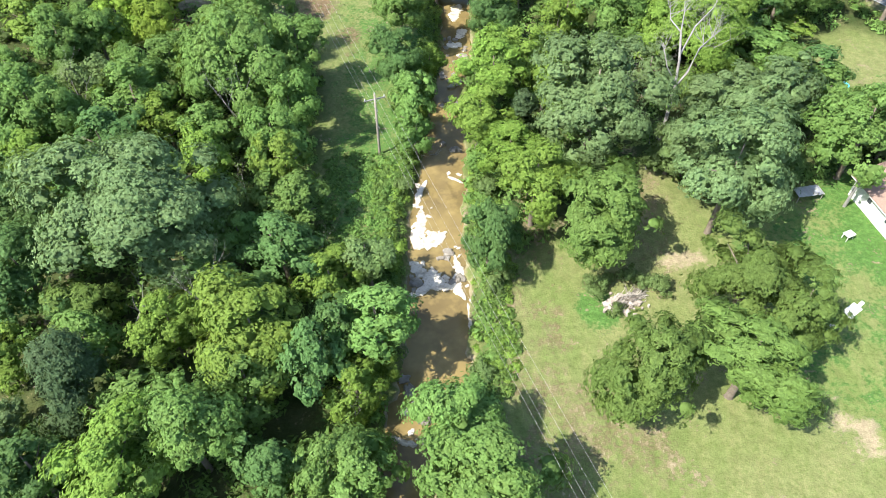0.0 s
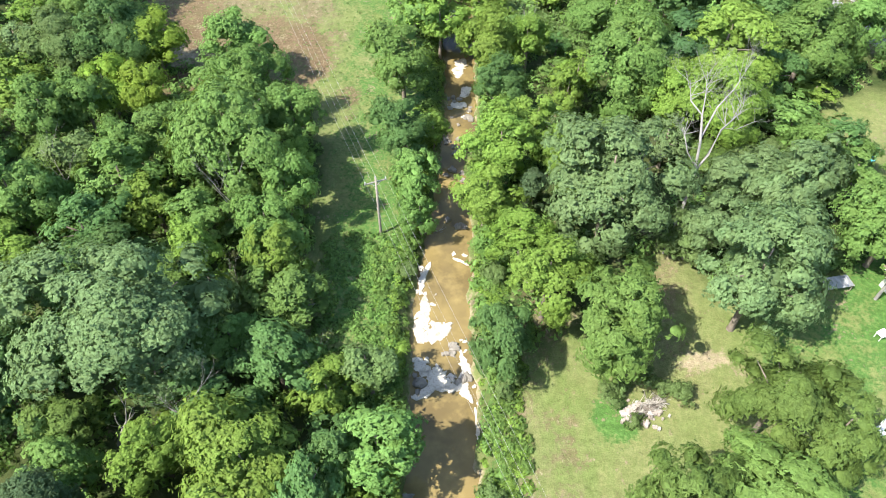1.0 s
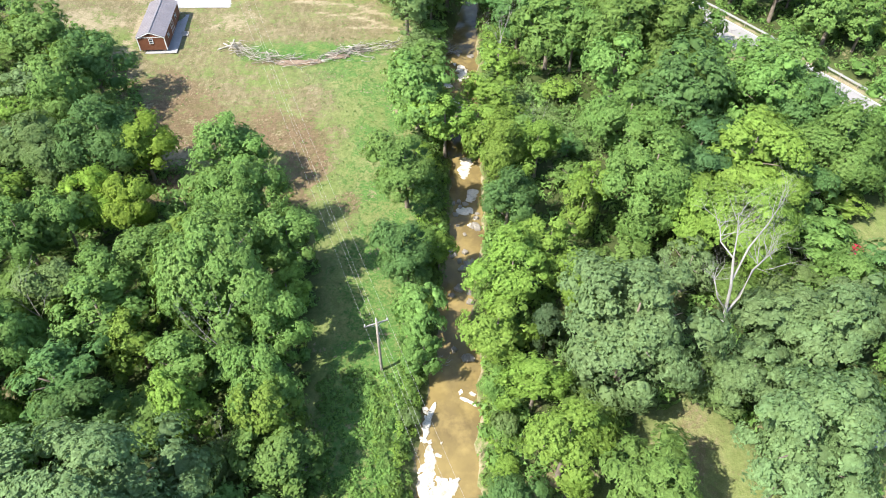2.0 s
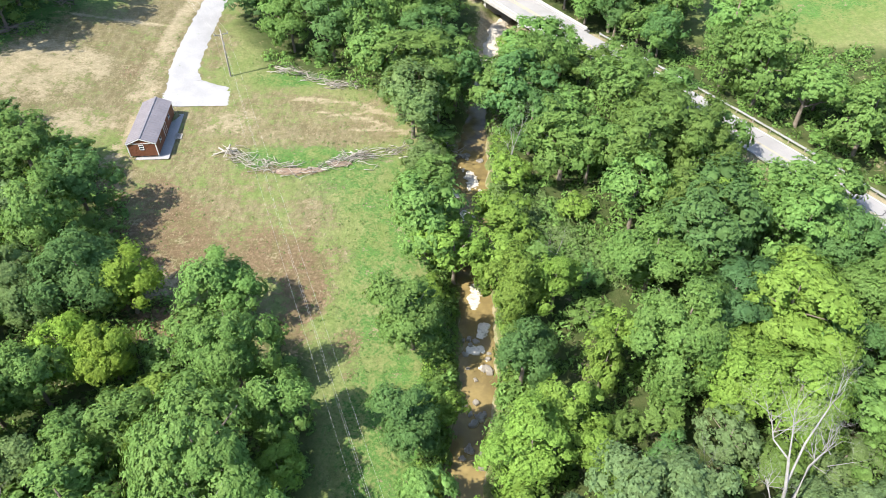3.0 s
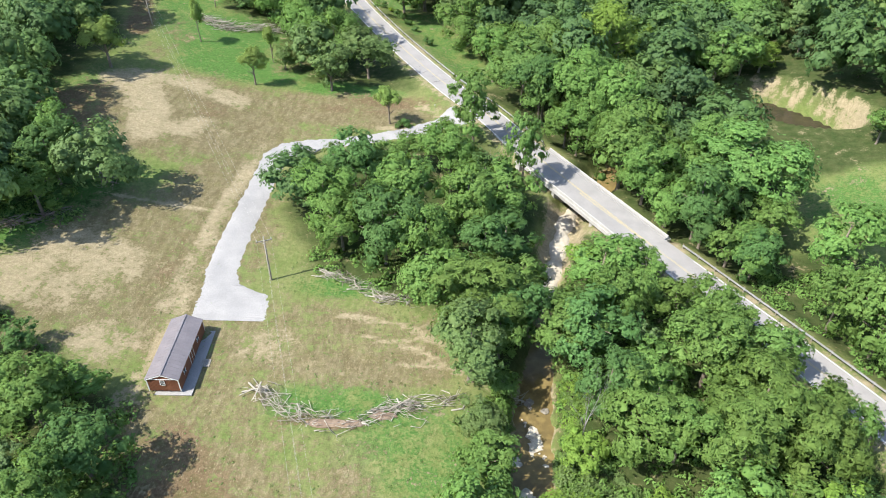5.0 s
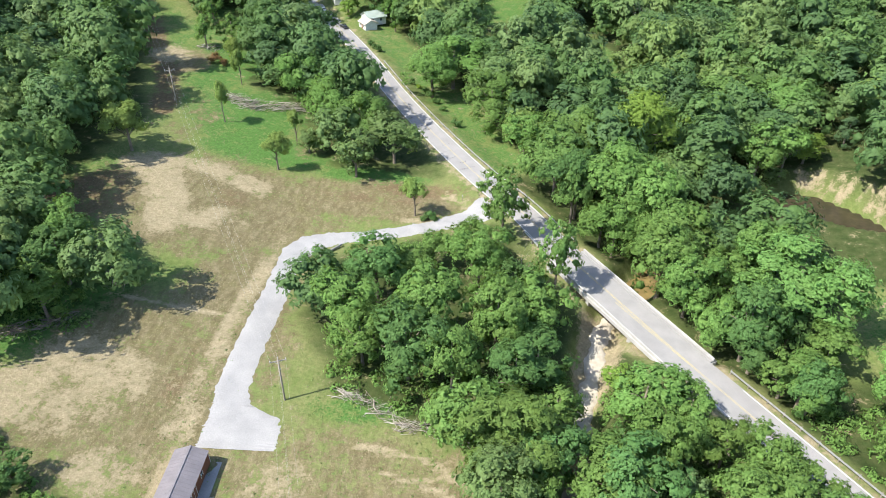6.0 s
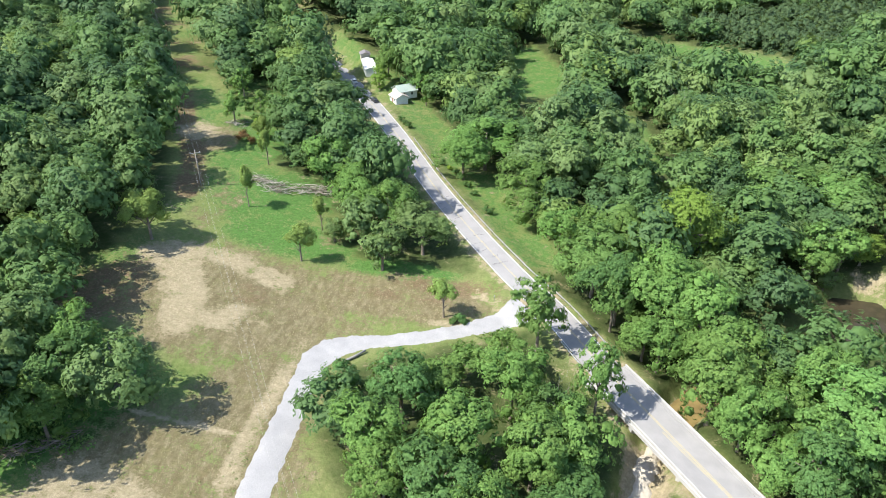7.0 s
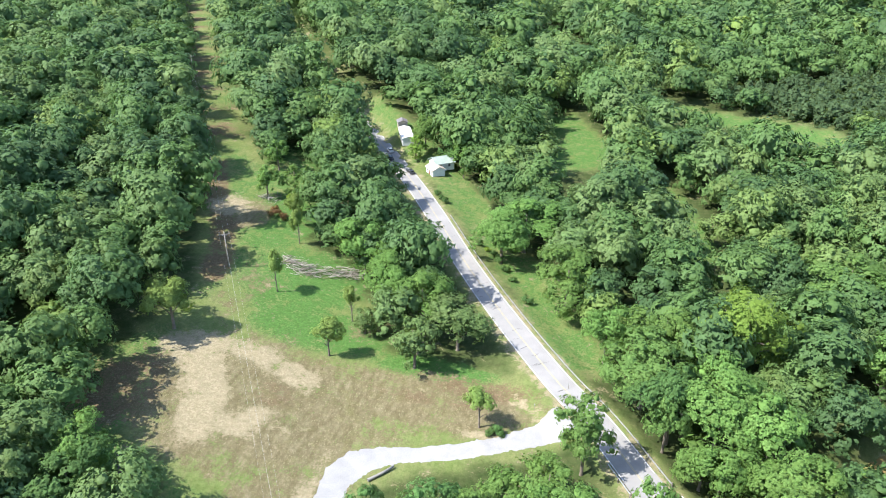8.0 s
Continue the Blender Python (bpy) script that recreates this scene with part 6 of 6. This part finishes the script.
for k, (x, y, rx, ry) in enumerate(((-26, 122.4, 2.6, 0.7), (-22.5, 122.6, 1.8, 0.6), (-18.5, 124.3, 1.8, 0.6))):
    bm = bmesh.new()
    bmesh.ops.create_icosphere(bm, subdivisions=3, radius=1.0)
    for v in bm.verts:
        q = 1 + 0.35 * noise.noise(v.co * 2.5 + Vector((k * 7, 0, 0)))
        v.co = Vector((v.co.x * rx * q, v.co.y * ry * q, v.co.z * 0.45 * q))
    tagged(part("soil_heap", bm, DIRT, m=pose(x, y, ground_at(x, y), 0, 0, 6)), "low heap of turned brown soil under brush", "soil heap", "soil heaps")
for k in range(46):
    x, y = 17.0 + rr.gauss(0, 0.7) + (2.2 if k % 3 == 0 else 0), 41.0 + rr.gauss(0, 0.8)
    s = rr.uniform(0.1, 0.3)
    ob = rock(rr.random(), x, y, s * 1.3, s, s * 0.8, RUBBLE, "pale broken block in a rubble heap", "rubble_block", group="blocks of the rubble heap")
    ob.location.z = ground_at(x, y) + rr.uniform(0.0, 0.3)
log = new("fallen_log", mesh_of("fallen_log", *tube_arrays([(-2.6, -0.3, 0.3), (0, 0, 0.33), (2.7, 0.6, 0.36)], [0.3, 0.27, 0.2], 10), DEADWOOD, True))
log.matrix_basis = pose(-44.5, 190.4, ground_at(-44.5, 190.4), 0, 0, 40)
tagged(log, "long bleached log lying beside the gravel drive", "log")


# ---- houses ----
def house(name, label, x, y, rz, w, d, eave, ridge, wall, roof_mat, roof_label, over=0.4, rib=0.0, windows=(), doors=(), rise=0.0):
    h = thing(name, label, "house", (x, y, ground_at(x, y) + rise), rz)
    part("wall", gable_body(w, d, eave, ridge, -0.4), wall, h)
    for s in (-1, 1):
        part("roof", roof_side(s, w, d, eave, ridge, over, 0.14, rib), roof_mat, h, roof_label)
        part("fascia", box(s * (w / 2 + over), d / 2, eave - (ridge - eave) * over / (w / 2) * 1.0 + 0.02, 0.05, d + 2 * over, 0.18, 0.01), WHITE, h)
    for side, q, z, ww, hh in windows:
        win = part("window", box(side * (w / 2 + 0.015), q, z, 0.06, ww, hh), GLASS, h)
        for fy, fz, fl, fh in ((q - ww / 2, z, 0.08, hh), (q + ww / 2, z, 0.08, hh), (q, z + hh / 2, ww + 0.16, 0.08), (q, z - hh / 2, ww + 0.16, 0.08)):
            part("frame", box(side * (w / 2 + 0.045), fy, fz, 0.06, fl, fh, 0.006), WHITE, win)
    for side, q in doors:
        dr = part("door", box(side * (w / 2 + 0.02), q, 1.0, 0.06, 0.92, 2.05, 0.01), SIDING, h)
        part("handle", box(side * (w / 2 + 0.07), q + 0.34, 1.0, 0.05, 0.1, 0.05, 0.01), STEEL, dr)
    return h


house("white_house", "white-walled house with a brown shingle roof on a lawn", 53.2, 43.5, 12, 11.0, 13, 2.5, 4.5, WHITE, BROWNROOF, "weathered brown shingle roof", 0.5,
      windows=((-1, 3.2, 1.5, 0.9, 0.8), (-1, 7.0, 1.5, 0.9, 0.8), (-1, 10.2, 1.5, 0.7, 0.7)), doors=((-1, 5.2),))
house("red_roofed_shed", "small shed under a red ribbed metal roof", 42.6, 75.4, -58, 3.4, 4.6, 2.1, 2.9, POLEWOOD, REDROOF, "red ribbed metal roof", 0.3, 0.5, windows=((1, 2.0, 1.2, 0.6, 0.5),))
tagged(part("white_sheet", box(0, 0, 0.6, 1.6, 0.08, 1.2, 0.02), WHITE, m=pose(47.6, 77.0, ground_at(47.6, 77.0), 12, 0, 20)), "white sheet leaning beside the red-roofed shed", "sheet")
house("green_roofed_house", "small pale house with a green metal roof by the road", -68.5, 331, -52, 6.0, 7.0, 2.5, 4.0, WHITE, GREENROOF, "faded green metal roof", 0.4, 0.6,
      windows=((1, 1.7, 1.5, 0.9, 1.1), (1, 5.0, 1.5, 0.9, 1.1), (-1, 3.5, 1.5, 0.9, 1.1)))
house("house_annex", "pale annex with a tan roof beside the road", -65.0, 325.5, 38, 4.6, 5.5, 2.3, 3.4, WHITE, TANROOF, "tan roof", 0.35,
      windows=((-1, 1.4, 1.4, 0.8, 1.0), (-1, 4.4, 1.4, 0.8, 1.0)), doors=((-1, 2.9),))
house("white_trailer", "long white building with a bleached roof", -82.5, 350, 22, 4.4, 14, 2.6, 3.2, WHITE, WHITE, "bleached white roof", 0.2,
      windows=((-1, 3.0, 1.5, 1.0, 0.9), (-1, 7.0, 1.5, 1.0, 0.9), (-1, 11.0, 1.5, 1.0, 0.9)))
house("dark_roofed_shed", "small dark-roofed shed behind the white building", -88.5, 364, 22, 3.6, 4, 2.2, 3.0, TANROOF, SHEDROOF, "dark roof", 0.3)


def car(x, y, rz, paint, label):
    c = thing("parked_car", label, "car", (x, y, ground_at(x, y)), rz, "parked cars")
    bm = box(0, 0, 0.62, 1.78, 4.4, 0.62, 0.16)
    part("body", bm, paint, c)
    bm = box(0, -0.2, 1.15, 1.5, 2.3, 0.55, 0.2)
    part("cabin", bm, GLASS, c, "dark glazed cabin")
    part("roof", box(0, -0.2, 1.42, 1.3, 1.6, 0.06, 0.02), paint, c)
    for sx in (-0.85, 0.85):
        for sy in (-1.35, 1.4):
            wheel = part("wheel", box(0, 0, 0, 0.01, 0.01, 0.01), TYRE, c)
            wheel.data = mesh_of("wheel", *tube_arrays([(sx - 0.1, sy, 0.32), (sx, sy, 0.32), (sx + 0.1, sy, 0.32)], [0.31, 0.33, 0.31], 14), TYRE, True)
            part("rim", box(sx * 1.12, sy, 0.32, 0.03, 0.3, 0.3, 0.1), STEEL, wheel)
    for sx in (-0.62, 0.62):
        part("headlight", box(sx, 2.19, 0.7, 0.32, 0.06, 0.14, 0.02), GLASS, c)
    return c


car(-88.5, 346, 30, WHITE, "white car parked on the verge")
car(-86.3, 338.5, 30, DARKCAR, "dark car parked at the roadside")
car(-75.5, 327, 40, DARKCAR, "black car parked by the small house")

# ---- odds and ends on the lawns ----
table = thing("garden_table", "white plastic table lying in long grass", "table", (42.6, 48.6, ground_at(42.6, 48.6)), 25)
part("tabletop", box(0, 0, 0.72, 1.1, 0.8, 0.05, 0.02), WHITE, table)
for sx in (-0.45, 0.45):
    for sy in (-0.3, 0.3):
        part("leg", box(sx, sy, 0.35, 0.06, 0.06, 0.7, 0.01), WHITE, table)
for k, (x, y, sx, sy, rz, z) in enumerate(((38.4, 38.6, 2.4, 0.9, 20, 0.10), (39.8, 39.4, 1.6, 1.0, 35, 0.14), (37.4, 37.9, 1.4, 0.8, 5, 0.06), (40.6, 39.9, 1.2, 0.35, 40, 0.2))):
    bm = box(0, 0, 0, sx, sy, 0.1, 0.02)
    tagged(part("white_board", bm, WHITE if k != 2 else TANROOF, m=pose(x, y, ground_at(x, y) + z, 3, 2, rz)), "weathered white board lying on grass", "board", "boards on the lawn")
sheet = bmesh.new()
cells = [[sheet.verts.new((i * 0.16, j * 0.5, 1.0 + 0.04 * math.sin(i * 1.6))) for j in range(4)] for i in range(20)]
for i in range(19):
    for j in range(3):
        sheet.faces.new((cells[i][j], cells[i + 1][j], cells[i + 1][j + 1], cells[i][j + 1]))
lean_to = thing("sheet_metal_cover", "corrugated silver sheet on a low frame under trees", "sheet metal", (39.0, 53.8, ground_at(39, 53.8)), 10)
cover = part("sheet", sheet, STEEL, lean_to)
cover.modifiers.new("thick", "SOLIDIFY").thickness = 0.02
for q in ((0.1, 0.1), (2.9, 0.1), (0.1, 1.4), (2.9, 1.4)):
    part("leg", box(q[0], q[1], 0.48, 0.07, 0.07, 1.0, 0.01), POLEWOOD, lean_to)
pool = bmesh.new()
bmesh.ops.create_cone(pool, cap_ends=False, segments=24, radius1=0.8, radius2=0.9, depth=0.35)
tub = thing("paddling_pool", "small turquoise plastic paddling pool on grass", "paddling pool", (51.5, 74.5, ground_at(51.5, 74.5) + 0.18))
rim = part("side", pool, BLUE, tub)
rim.modifiers.new("thick", "SOLIDIFY").thickness = 0.04
part("base", box(0, 0, -0.16, 1.1, 1.1, 0.03, 0.01), BLUE, tub)
